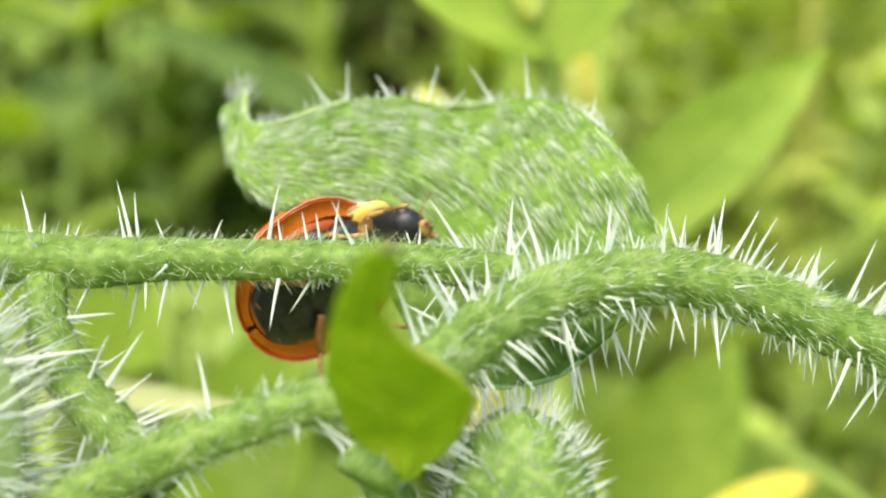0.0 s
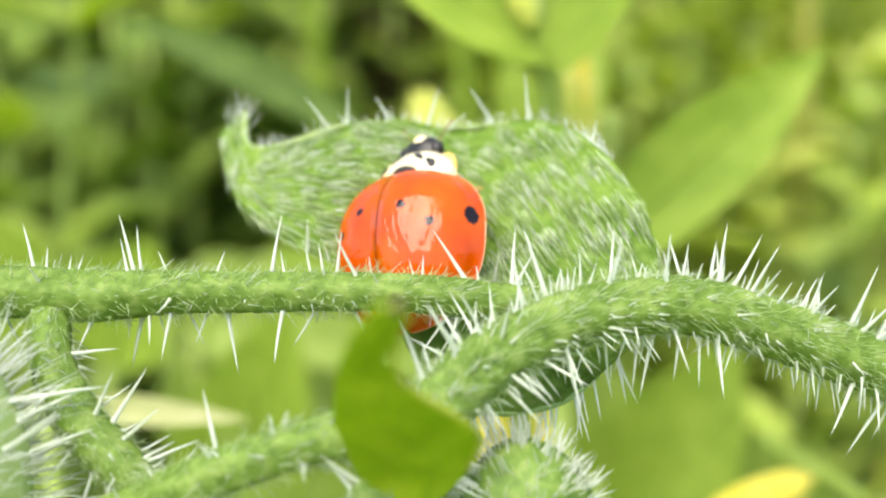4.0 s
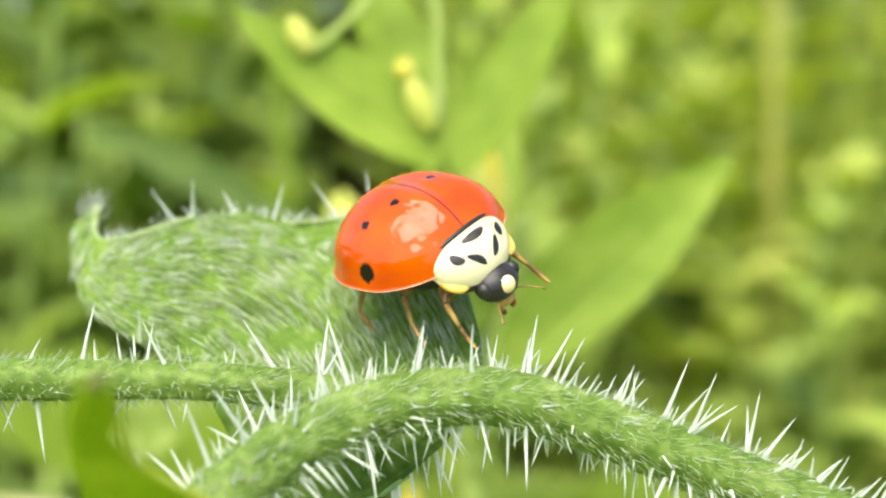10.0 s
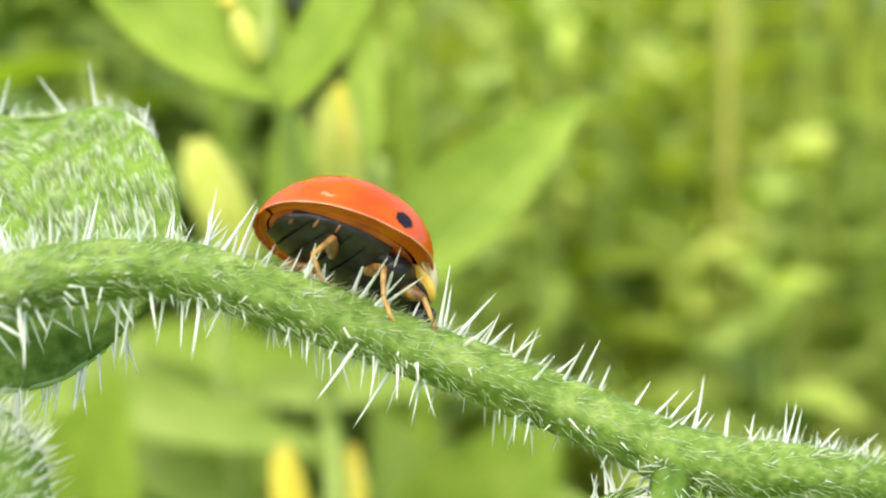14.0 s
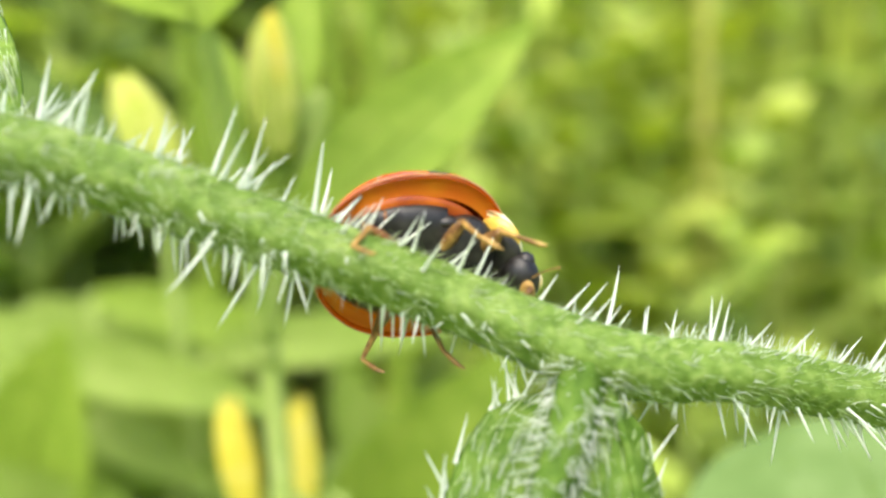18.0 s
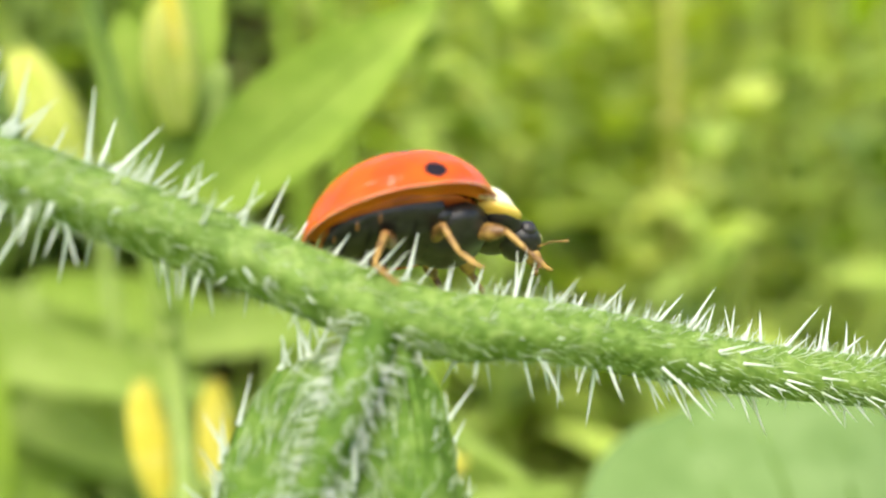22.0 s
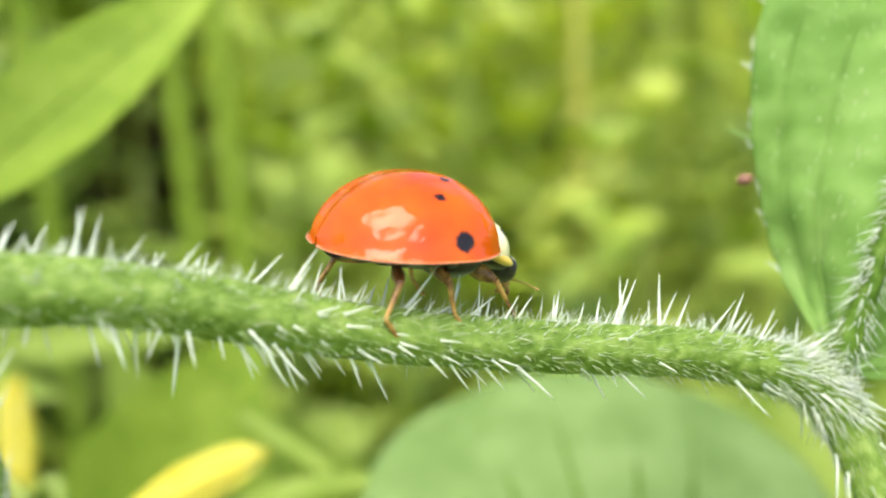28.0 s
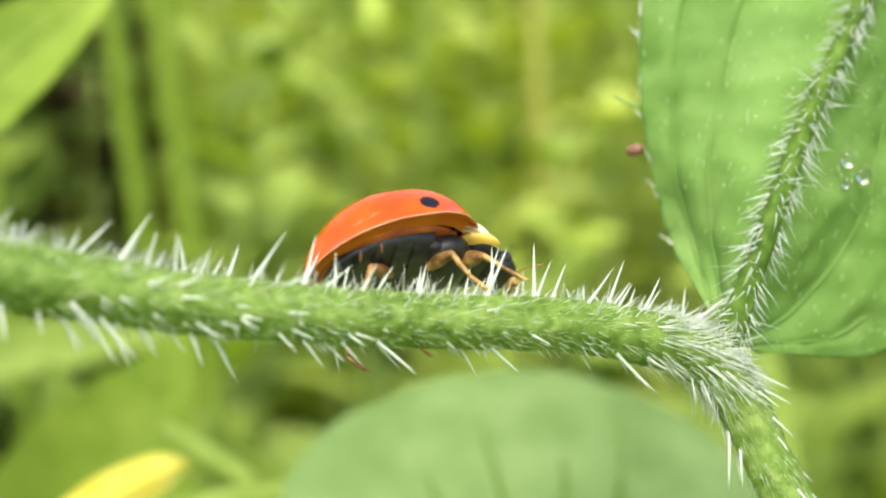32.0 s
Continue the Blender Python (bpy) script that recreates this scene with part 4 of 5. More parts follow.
LEGS = []
for k, (hx, kx, fx) in enumerate(((1.75, 2.3, 2.75), (0.55, 0.75, 0.95), (-0.75, -1.5, -2.1))):
    for sgn in (-1, 1):
        hip = (hx, sgn * 0.75, -0.75)
        out = (0.8, 1.15, 1.15)[k]
        knee = (kx - hx, sgn * out, (-0.4, -0.2, -0.2)[k])
        heel = (fx - hx, sgn * (out + 0.15), -1.15)
        toe = (fx - hx + 0.4, sgn * (out + 0.2), -1.7)
        tb = Tube([(0, 0, 0), tuple(0.5 * c for c in knee), knee], [(0.2, 0.16, 0.16)[k], (0.28, 0.22, 0.22)[k], 0.12], 16, 12, 0, 0, k)
        leg = part("leg", tb.verts * MM * SIZE, tb.faces, (AMBER, AMBER, DARK_AMBER)[k], bug, "jointed amber-brown leg")
        tb = Tube([knee, tuple(0.5 * (a + c) for a, c in zip(knee, heel)), heel], [0.11, 0.09, 0.065], 14, 10, 0, 0, k)
        bug_part("tibia", tb.verts, tb.faces, AMBER, leg)
        tb = Tube([heel, tuple(0.5 * (a + c) for a, c in zip(heel, toe)), toe, (toe[0] + 0.18, toe[1], toe[2] - 0.12)], [0.06, 0.08, 0.065, 0.025], 14, 8, 0, 0, k)
        bug_part("foot", tb.verts, tb.faces, AMBER, leg, "clawed foot")
        leg.location = Vector(hip) * MM * SIZE
        LEGS.append((leg, hip, sgn, (k + (sgn > 0)) % 2))


# ---- background plants ----
def blade(base, way, length, width, droop, fold=0.25, nseg=7, shape="lance", face=None):
    """A leaf blade as (verts, faces): a tapering, folded, curved strip with thickness, in metres."""
    base, way = Vector(base), Vector(way).normalized()
    side = way.cross(Vector(face) if face else Vector((0, 0, 1)))
    side = (side if side.length > 1e-3 else Vector((1, 0, 0))).normalized()
    up = side.cross(way).normalized()
    v, f = [], []
    for i in range(nseg + 1):
        s = i / nseg
        c = base + way * (length * s) + Vector((0, 0, -droop * length * s * s))
        if shape == "lance":
            w = width * 0.5 * (math.sin(math.pi * min(1, s * 0.97 + 0.03) ** 0.8) ** 0.9 + 0.04 * (1 - s))
        else:
            w = width * 0.5 * (1 - s ** 1.8)
        for a in (-1, -0.5, 0, 0.5, 1):
            v.append(c + side * (w * a) + up * (fold * w * a * a))
    n = len(v)
    th = up * (-0.012 * width - 0.0001)
    v += [p + th for p in v]
    for i in range(nseg):
        for j in range(4):
            q = (i * 5 + j, i * 5 + j + 1, i * 5 + j + 6, i * 5 + j + 5)
            f += [q, tuple(n + k for k in q[::-1])]
    return [tuple(p) for p in v], f


def stalk_to_ground(top, foot, r, parent, name="stalk", material=None):
    """A stalk from the ground to a place, both in metres."""
    top, foot = Vector(top), Vector(foot)
    mid = top.lerp(foot, 0.45) + Vector((0.004, 0.003, 0.01))
    tb = Tube([tuple(p * 1000) for p in (foot, mid, top)], [r * 1.3, r * 1.1, r], 26, 10, 0.06, 0.03, 3)
    return part(name, tb.verts * MM, tb.faces, material or WEED_STALK, parent)


def leaf_mm(parent, base, tip, width, droop=0.08, material=None, face=(0, -1, 0.5), label="", fold=0.25):
    a, c = W(base), W(tip)
    d = c - a + Vector((0, 0, droop * (c - a).length))
    v, f = blade(a, d, d.length, width * MM, droop, fold, 12, "lance", face)
    lf = part("leaf", v, f, material or WEED_LEAF, parent, label)
    pts = [tuple(Vector(v[i * 5 + 2]) * 1000) for i in (0, 4, 8, 11)]
    tb = Tube(pts, [width * 0.03, width * 0.025, width * 0.02, width * 0.008], 16, 6, 0, 0, 1)
    part("midrib", tb.verts * MM, tb.faces, material or WEED_LEAF, lf)
    return lf


def closed_flower(parent, base, tip, r, material, label):
    """A closed flower: overlapping narrow petals round a slim core."""
    a, c = Vector(base), Vector(tip)
    way = (c - a)
    u = way.cross(Vector((0, 1, 0.2))).normalized()
    w = way.cross(u).normalized()
    core = [tuple(a + way * s) for s in (0, 0.35, 0.7, 1.0)]
    tb = Tube(core, [r * 0.55, r * 0.9, r * 0.7, r * 0.2], 16, 12, 0.1, 0.03, 4)
    ob = part("flower", Wn(tb.verts), tb.faces, material, parent, label)
    for k in range(5):
        an = 2 * math.pi * k / 5
        o = u * math.cos(an) + w * math.sin(an)
        tb = Tube([tuple(a + o * r * 0.3), tuple(a + way * 0.4 + o * r * 0.75), tuple(a + way * 0.8 + o * r * 0.6), tuple(a + way * (0.98 + 0.06 * (k % 2)) + o * r * 0.35)], [r * 0.3, r * 0.42, r * 0.36, r * 0.1], 14, 8, 0.1, 0.02, k)
        part("petal", Wn(tb.verts), tb.faces, material, ob)
    return ob


def foot_of(p, dx=0.0, dy=0.01):
    q = W(p)
    return (q.x + dx, q.y + dy, -0.004)


# weed with a pale stalk, long pointed leaves, pale closed flowers and small buds on top
fw = thing("flowering_weed", foot_of((12, 104, 0), 0.004, 0.0), "weed with long pointed leaves, pale closed flowers and a budding top", "weed")
tb = Tube([tuple(Vector(foot_of((12, 104, 0), 0.004, 0.0)) * 1000), tuple(W((11.5, 101, -60)) * 1000), tuple(W((10.6, 96, -21)) * 1000), tuple(W((9.6, 92, -6)) * 1000), tuple(W((8.6, 84, 6)) * 1000), tuple(W((7.8, 77, 14)) * 1000)],
          [1.5, 1.1, 0.95, 0.9, 0.85, 0.7], 60, 12, 0.08, 0.03, 3)
part("stalk", tb.verts * MM, tb.faces, WEED_STALK, fw)
leaf_mm(fw, (12.1, 87.3, -1), (32.8, 91.3, 17.2), 8.2, 0.05, LANCE_LEAF, label="long pointed yellow-green leaf")
closed_flower(fw, (11.6, 91, 6.5), (11.1, 90, 17.2), 1.9, SEPAL, "pale yellow-green closed flower")
closed_flower(fw, (12.0, 89.4, 11.5), (11.3, 89, 17.6), 0.6, PETAL, "yellow tip of the closed flower")
closed_flower(fw, (3.2, 96, 3.5), (-2.0, 96, 14.0), 2.3, SEPAL, "pale yellow-green closed flower")
stalk_to_ground(W((3.2, 96, 3.8)), W((9.9, 93, -10)), 0.7, fw)
stalk_to_ground(W((11.6, 92, 7.2)), W((9.7, 92.4, -8)), 0.7, fw)
leaf_mm(fw, (9.4, 92, 1), (6.0, 97, 18), 6.5, 0.0, LANCE_LEAF)
leaf_mm(fw, (9.6, 92, 2), (14.2, 98, 25), 5.5, 0.0, LANCE_LEAF)
for base, tip, w, fc in (((8.0, 76, 13), (17.5, 75, 29), 4.6, (-0.4, -1, 0.3)), ((7.6, 76, 14), (-8.0, 75, 25), 6.0, (0.3, -1, 0.4)), 
                         ((7.6, 77, 15), (0, 81, 32), 5.5, (0.2, -1, 0.2))):
    leaf_mm(fw, base, tip, w, -0.05, LANCE_LEAF, face=fc)
closed_flower(fw, (6.4, 75.5, 16.0), (4.9, 75, 19.6), 0.85, SEPAL, "small pale bud")
closed_flower(fw, (4.7, 75, 19.8), (4.3, 74.9, 21.0), 0.6, PETAL, "yellow bud tip")
closed_flower(fw, (-2.2, 75, 21.5), (-3.6, 75, 24.0), 0.8, SEPAL, "small pale bud")
stalk_to_ground(W((-2.2, 75, 21.5)), W((7.0, 76.8, 13)), 0.35, fw)
closed_flower(fw, (6.2, 110, -25.5), (4.2, 110, -14.2), 1.7, PETAL, "narrow yellow flower")
closed_flower(fw, (11.4, 110, -25.5), (11.0, 110, -14.4), 1.55, PETAL, "narrow yellow flower")
stalk_to_ground(W((5.6, 110, -25.2)), W((11.2, 101, -48)), 0.5, fw)
stalk_to_ground(W((11.2, 110, -25.2)), W((11.3, 101, -48)), 0.5, fw)
yw2 = thing("yellow_flower_plant", foot_of((24, 98, 0), -0.01, 0.004), "slim plant with one leaning yellow flower", "flower")
closed_flower(yw2, (23.0, 98, -25.3), (33.2, 98, -21.0), 1.7, PETAL, "leaning yellow flower")
stalk_to_ground(W((23.1, 98, -25.3)), foot_of((24, 98, 0), -0.01, 0.004), 0.9, yw2)

for pts, r in (((29.0, 99.5, -25.9), (35.5, 98.0, -24.9), (42.1, 96.5, -24.0)), 1.5), (((31.5, 106.5, -19.0), (35.2, 102.5, -21.2), (38.9, 98.5, -23.5)), 1.1):
    tb = Tube(pts, [r * 0.8, r, r * 0.7], 24, 12, 0.06, 0.03, 5)
    tube_part("side_shoot", tb, SOFT_LEAF, yw2, "thick pale green side shoot")
stalk_to_ground(W((42.1, 96.5, -24.0)), W((26, 99, -60)), 0.9, yw2)

# broad soft leaf low behind the stem
rw = thing("broad_leaf_weed", foot_of((59, 84, 0), 0.0, 0.03), "low weed with a broad rounded soft green leaf", "weed")
rs = Sheet([
    [(50.5, 89.7, -16.3), (54.1, 90.2, -15.7), (57.7, 90.3, -15.6), (62.5, 90.0, -16.0)],
    [(43.7, 87.3, -19.0), (50.5, 88.5, -17.6), (61.3, 88.5, -17.5), (70.3, 87.9, -19.6)],
    [(40.4, 83.7, -23.8), (49.3, 83.7, -22.5), (63.7, 83.7, -22.6), (75.1, 84.3, -25.6)],
    [(39.7, 77.7, -32.8), (49.3, 76.5, -31.6), (63.7, 76.5, -31.6), (73.3, 77.7, -34.0)],
    [(50.5, 70.5, -43.6), (55.3, 69.3, -44.8), (58.9, 69.3, -44.8), (63.7, 70.5, -43.6)]], 40, 40, 0.3, 0.12, 14)
rleaf = sheet_part("leaf", rs, BROAD_LEAF, rw, "broad rounded soft green leaf")
for s in (-1, -0.5, 0, 0.5, 1):
    pts = [tuple(rs.g[int(19.5 + s * 17 * q), int(36 - 33 * q)] + rs.n[20, 20] * -0.05) for q in (0.05, 0.35, 0.7, 1.0)]
    tube_part("vein", Tube(pts, [0.32, 0.26, 0.18, 0.1], 20, 7, 0, 0, 2), FORK_LEAF, rleaf)
stalk_to_ground(W((57.1, 70.5, -43.6)), foot_of((59, 84, 0), 0.0, 0.03), 1.2, rw)

# soft leaves low behind the stem, on stalks of their own
DROOPING = (((-46.7, 180.7, -4.6), (-1.3, 174.7, -27.2), 10, SOFT_LEAF), ((-39.6, 170.7, -12.4), (-4.2, 164.7, -32.3), 9, SOFT_LEAF), ((-31.4, 195.7, -1.4), (17.1, 189.7, -15.8), 9, LANCE_LEAF),
            ((-46.0, 206.4, -2.6), (-6.4, 200.4, -22.1), 10, SOFT_LEAF), ((-10.9, 189.0, -12.7), (33.2, 183.0, -9.0), 9, SOFT_LEAF), ((19.8, 159.0, -33.8), (12.6, 153.0, -12.0), 9, SOFT_LEAF),
            ((-31.8, 159.1, -11.2), (7.1, 153.1, -19.2), 8, SOFT_LEAF))
BRIGHT = (((-64.1, 205.0, -21.8), (-53.7, 200.0, 1.7), 26, LANCE_LEAF), ((-84.2, 215.0, -20.8), (-88.7, 210.0, 8.2), 24, LANCE_LEAF), ((-13.8, 175.0, -32.4), (-18.8, 167.0, -7.3), 24, SOFT_LEAF),
          ((21.1, 190.0, -42.5), (30.7, 182.0, -21.7), 24, SOFT_LEAF),
          ((-32.5, 180.0, -39.6), (-35.5, 172.0, -8.9), 24, SOFT_LEAF))
for base, tip, w, mt in (((19, 118, -40), (33, 120, -9), 13, LANCE_LEAF), ((12, 120, -36), (29, 121, -12), 11, LANCE_LEAF), ((-32, 150, -44), (-20, 140, -6), 18, LANCE_LEAF),
                         ((-12, 160, 17), (-52, 172, 38), 6.5, DARK_LEAF), ((-6, 150, -50), (-30, 140, -22), 16, SOFT_LEAF),
                         ((46, 130, -50), (34, 126, -20), 14, SOFT_LEAF), ((75, 140, -60), (64, 130, -24), 16, SOFT_LEAF), ((85, 130, -55), (98, 128, -14), 17, SOFT_LEAF)) + BRIGHT + DROOPING:
    lw = thing("low_leaf_weed", foot_of(base, 0.0, 0.004), "soft light green leaf on a slim stalk in the meadow", "weed", "soft leaves behind the stem")
    leaf_mm(lw, base, tip, w, 0.08, mt)
    stalk_to_ground(W(base), foot_of(base, 0.0, 0.004), 1.0, lw)

# withered blades low behind the stems
for base, tip, w, mt in (((-26.9, 72.0, -9.7), (-12.6, 70.0, -10.3), 2.0, PALE_BLADE), ((52, 150, -42), (72, 146, -34), 5.0, PALE_BLADE)):
    lw = thing("withered_blade_plant", foot_of(base, 0.0, 0.004), "withered pale blade on a thin stalk in the meadow", "weed", "withered blades")
    leaf_mm(lw, base, tip, w, 0.05, mt)
    stalk_to_ground(W(base), foot_of(base, 0.0, 0.004), 0.6, lw)

# a dry stalk and pale upright ones farther back
for x, y, z, r, mt, lb in ((195, 560, 200, 3.6, STRAW, "dry straw-yellow upright stalk"), (5, 300, 90, 2.6, LANCE_LEAF, "green upright stalk in the meadow"), (18, 300, 90, 3.0, LANCE_LEAF, "green upright stalk in the meadow"),
                           (-40, 330, 100, 2.6, LANCE_LEAF, "green upright stalk in the meadow")):
    q = W((x, y, z))
    st = thing("upright_stalk", (q.x, q.y, 0), lb, "stalk", "upright stalks in the meadow")
    stalk_to_ground(q, (q.x + 0.004, q.y + 0.004, -0.004), r, st, "stem", mt)
    for k in (0.35, 0.7):
        c = Vector((q.x, q.y, 0)).lerp(q, k) * 1000
        tb = Tube([tuple(c + Vector((2, 2, -r * 1.6))), tuple(c + Vector((2, 2, 0))), tuple(c + Vector((2, 2, r * 1.6)))], [r * 1.1, r * 1.3, r * 1.1], 12, 10, 0.05, 0.02, 2)
        part("joint", tb.verts * MM, tb.faces, mt, st)


def weed(kind, seed, height, pairs, leaf_len, leaf_w, material):
    rng = random.Random(seed)
    w = thing("meadow_weed", (0, 0, 0), kind, "weed", "weeds in the meadow")
    tb = Tube([(0, 0, -6), (rng.uniform(-12, 12), rng.uniform(-12, 12), height * 500), (rng.uniform(-25, 25), rng.uniform(-25, 25), height * 1000)], [2.2, 1.7, 0.9], 20, 8, 0.06, 0.02, seed)
    part("stalk", tb.verts * MM, tb.faces, WEED_STALK, w)
    for k in range(pairs):
        s = 0.12 + 0.88 * (k + 0.5) / pairs
        c = Vector(tb.c[int(s * 19)]) * MM
        a0 = k * 1.57 + rng.uniform(-0.3, 0.3)
        for a in (a0, a0 + math.pi):
            ln = leaf_len * rng.uniform(0.7, 1.15) * (1.1 - 0.5 * s)
            v, f = blade(c, (math.cos(a), math.sin(a), rng.uniform(0.25, 1.1)), ln, leaf_w * ln / leaf_len, rng.uniform(0.1, 0.45), 0.3, 7)
            part("leaf", v, f, material, w)
    return w


KINDS = [("yellow-green weed with narrow pointed leaves", 1, 0.32, 12, 0.06, 0.022, WEED_LEAF), ("tall weed with broad soft green leaves", 2, 0.36, 11, 0.06, 0.033, WEED_LEAF),
         ("leafy bright green meadow weed", 3, 0.28, 11, 0.055, 0.029, WEED_LEAF), ("slender weed with long light green leaves", 4, 0.40, 11, 0.09, 0.022, WEED_LEAF)]
rngw = random.Random(12)
protos = [weed(*k) for k in KINDS]
spots = []
for k in range(120):
    for _ in range(40):
        y = 0.26 + 0.95 * rngw.random() ** 1.1
        x = rngw.uniform(-0.05 - 0.42 * y, 0.06 + 0.72 * y)
        if all((x - a) ** 2 + (y - c) ** 2 > 0.055 ** 2 for a, c in spots):
            break
    spots.append((x, y))
gap = W((96, 271, 23))
spots = [(x, y + 0.5) if y < 0.85 and abs(x / y + 0.075) < 0.055 else (x, y) for x, y in spots]
spots = [(x, y + 0.24) if (x - gap.x) ** 2 + (y - gap.y) ** 2 < 0.09 ** 2 else (x, y) for x, y in spots]
for k, (x, y) in enumerate(spots):
    m = pose(x, y, rngw.uniform(-0.06, 0.0), rngw.uniform(-8, 8), rngw.uniform(-8, 8), rngw.uniform(0, 360))
    if k < 4:
        protos[k].matrix_basis = m
    else:
        copy_thing(protos[rngw.randrange(4)], m)


short = weed("short light green weed at the foot of the meadow", 7, 0.19, 8, 0.075, 0.032, WEED_LEAF)
rngs = random.Random(44)
for k in range(34):
    y = rngs.uniform(0.21, 0.52)
    m = pose(rngs.uniform(-0.03 - 0.4 * y, 0.05 + 0.6 * y), y, rngs.uniform(-0.05, 0.0) - 0.06 * (y < 0.3), rngs.uniform(-8, 8), rngs.uniform(-8, 8), rngs.uniform(0, 360))
    if k:
        copy_thing(short, m)
    else:
        short.matrix_basis = m
# sunlight on the far foliage is put into this paler leaf colour
SUNLIT_LEAF = green("sunlit pale leaf", (0.48, 0.58, 0.10), (0.64, 0.72, 0.17), (0.78, 0.82, 0.28), 300, 30, 0.5, 0.5, per_leaf=0.3, spec=0.15)
pale = weed("tall weed with broad leaves, sunlight put into their pale yellow-green", 9, 0.41, 12, 0.09, 0.044, SUNLIT_LEAF)
for k in range(11):
    y, a = rngs.uniform(0.62, 0.9), radians(4 + 1.6 * k)
    m = pose(0.02 + y * math.tan(a), y, rngs.uniform(-0.08, -0.02), rngs.uniform(-8, 8), rngs.uniform(-8, 8), rngs.uniform(0, 360))
    if k:
        copy_thing(pale, m)
    else:
        pale.matrix_basis = m
for k in range(7):
    y, a = rngs.uniform(0.5, 0.68), radians(9 + 1.5 * k)
    copy_thing(pale, pose(0.02 + y * math.tan(a), y, rngs.uniform(-0.13, -0.08), rngs.uniform(-8, 8), rngs.uniform(-8, 8), rngs.uniform(0, 360)))
# these dark leaves stand in for shaded gaps in the left of the meadow
dark = weed("tall weed with the shade of meadow gaps put into its dark leaves", 5, 0.40, 11, 0.10, 0.036, DARK_LEAF)
rngd = random.Random(31)
for k in range(15):
    y, a = rngd.uniform(0.45, 0.95), radians(-25 + 1.55 * k)
    m = pose(y * math.tan(a), y, rngd.uniform(-0.08, 0.0), rngd.uniform(-8, 8), rngd.uniform(-8, 8), rngd.uniform(0, 360))
    if k:
        copy_thing(dark, m)
    else:
        dark.matrix_basis = m


for k in range(12):
    y, a = rngd.uniform(0.4, 0.7), radians(-24 + 1.4 * k)
    copy_thing(dark, pose(y * math.tan(a), y, rngd.uniform(-0.1, -0.02), rngd.uniform(-8, 8), rngd.uniform(-8, 8), rngd.uniform(0, 360)))
for k in range(5):
    y, a = rngd.uniform(0.42, 0.52), radians(-23 + 2.3 * k)
    copy_thing(dark, pose(y * math.tan(a), y, rngd.uniform(-0.03, 0.0), rngd.uniform(-8, 8), rngd.uniform(-8, 8), rngd.uniform(0, 360)))
for k in range(4):
    y, a = rngd.uniform(0.36, 0.6), radians(-19 + 1.9 * k)
    copy_thing(dark, pose(y * math.tan(a), y, rngd.uniform(-0.14, -0.06), rngd.uniform(-8, 8), rngd.uniform(-8, 8), rngd.uniform(0, 360)))

# brown weeds added where only shade shows between the far plants
GAP_SHADE = green("brown shade between far plants", (0.035, 0.026, 0.010), (0.075, 0.056, 0.024), (0.12, 0.09, 0.045), 300, 40, 0.7, 0.1, per_leaf=0.4, spec=0.1)
brown = weed("tall brown weed standing in for shade between far plants", 15, 0.46, 16, 0.045, 0.03, GAP_SHADE)
for k, (x, y) in enumerate(((-0.047, 0.43), (-0.020, 0.44), (-0.036, 0.47))):
    m = pose(x, y, -0.03, 4 * k - 6, 3, 70 * k)
    if k:
        copy_thing(brown, m)
    else:
        brown.matrix_basis = m


def meadow(name, count, seed, near, far, lo, hi, width, label):
    rng = random.Random(seed)
    v, f = [], []
    for _ in range(count):
        y = near + (far - near) * rng.random() ** 1.3
        x = rng.uniform(-0.14 - 0.5 * y, 0.16 + 0.72 * y)
        h = rng.uniform(lo, hi)
        a = rng.uniform(0, 2 * math.pi)
        tilt = rng.uniform(0.05, 0.75)
        bv, bf = blade((x, y, -0.005), (math.cos(a) * tilt, math.sin(a) * tilt, 1), h * 1.1, width * rng.uniform(0.6, 1.5), rng.uniform(0.0, 0.45), 0.3, 6, "grass", (math.cos(a + 1.2), math.sin(a + 1.2), 0.2))
        o = len(v)
        v += bv
        f += [tuple(o + k for k in q) for q in bf]
    ob = part(name, v, f, GRASS)
    tagged(ob, label, "grass", kind="stuff")


def grass_round(name, count, seed, label):
    """Grass beside and behind the viewer, clear of the hairy plant."""
    rng = random.Random(seed)
    v, f = [], []
    while count:
        r, a = 2.9 * math.sqrt(rng.random()), rng.uniform(0, 2 * math.pi)
        x, y = r * math.cos(a), r * math.sin(a)
        if (y > 0.1 and -0.14 - 0.5 * y < x < 0.16 + 0.72 * y) or r < 0.4:
            continue
        count -= 1
        t2, b2 = rng.uniform(0.05, 0.6), rng.uniform(0, 2 * math.pi)
        bv, bf = blade((x, y, -0.005), (math.cos(b2) * t2, math.sin(b2) * t2, 1), rng.uniform(0.14, 0.34) * (1.0 if r < 1 else 1.5), rng.uniform(0.008, 0.02), rng.uniform(0, 0.4), 0.3, 5, "grass", (math.cos(b2 + 1.2), math.sin(b2 + 1.2), 0.2))
        o = len(v)
        v += bv
        f += [tuple(o + k for k in q) for q in bf]
    tagged(part(name, v, f, GRASS), label, "grass", kind="stuff")


grass_round("surrounding_grass", 5500, 64, "meadow grass beside and behind the plants")
meadow("meadow_grass", 380, 61, 0.34, 1.0, 0.12, 0.34, 0.012, "dense bright green meadow grass")
meadow("far_grass", 2600, 62, 1.0, 2.8, 0.4, 0.9, 0.024, "tall meadow grass farther back")
meadow("low_grass", 1800, 63, 0.14, 0.8, 0.06, 0.2, 0.009, "short grass at the foot of the plants")


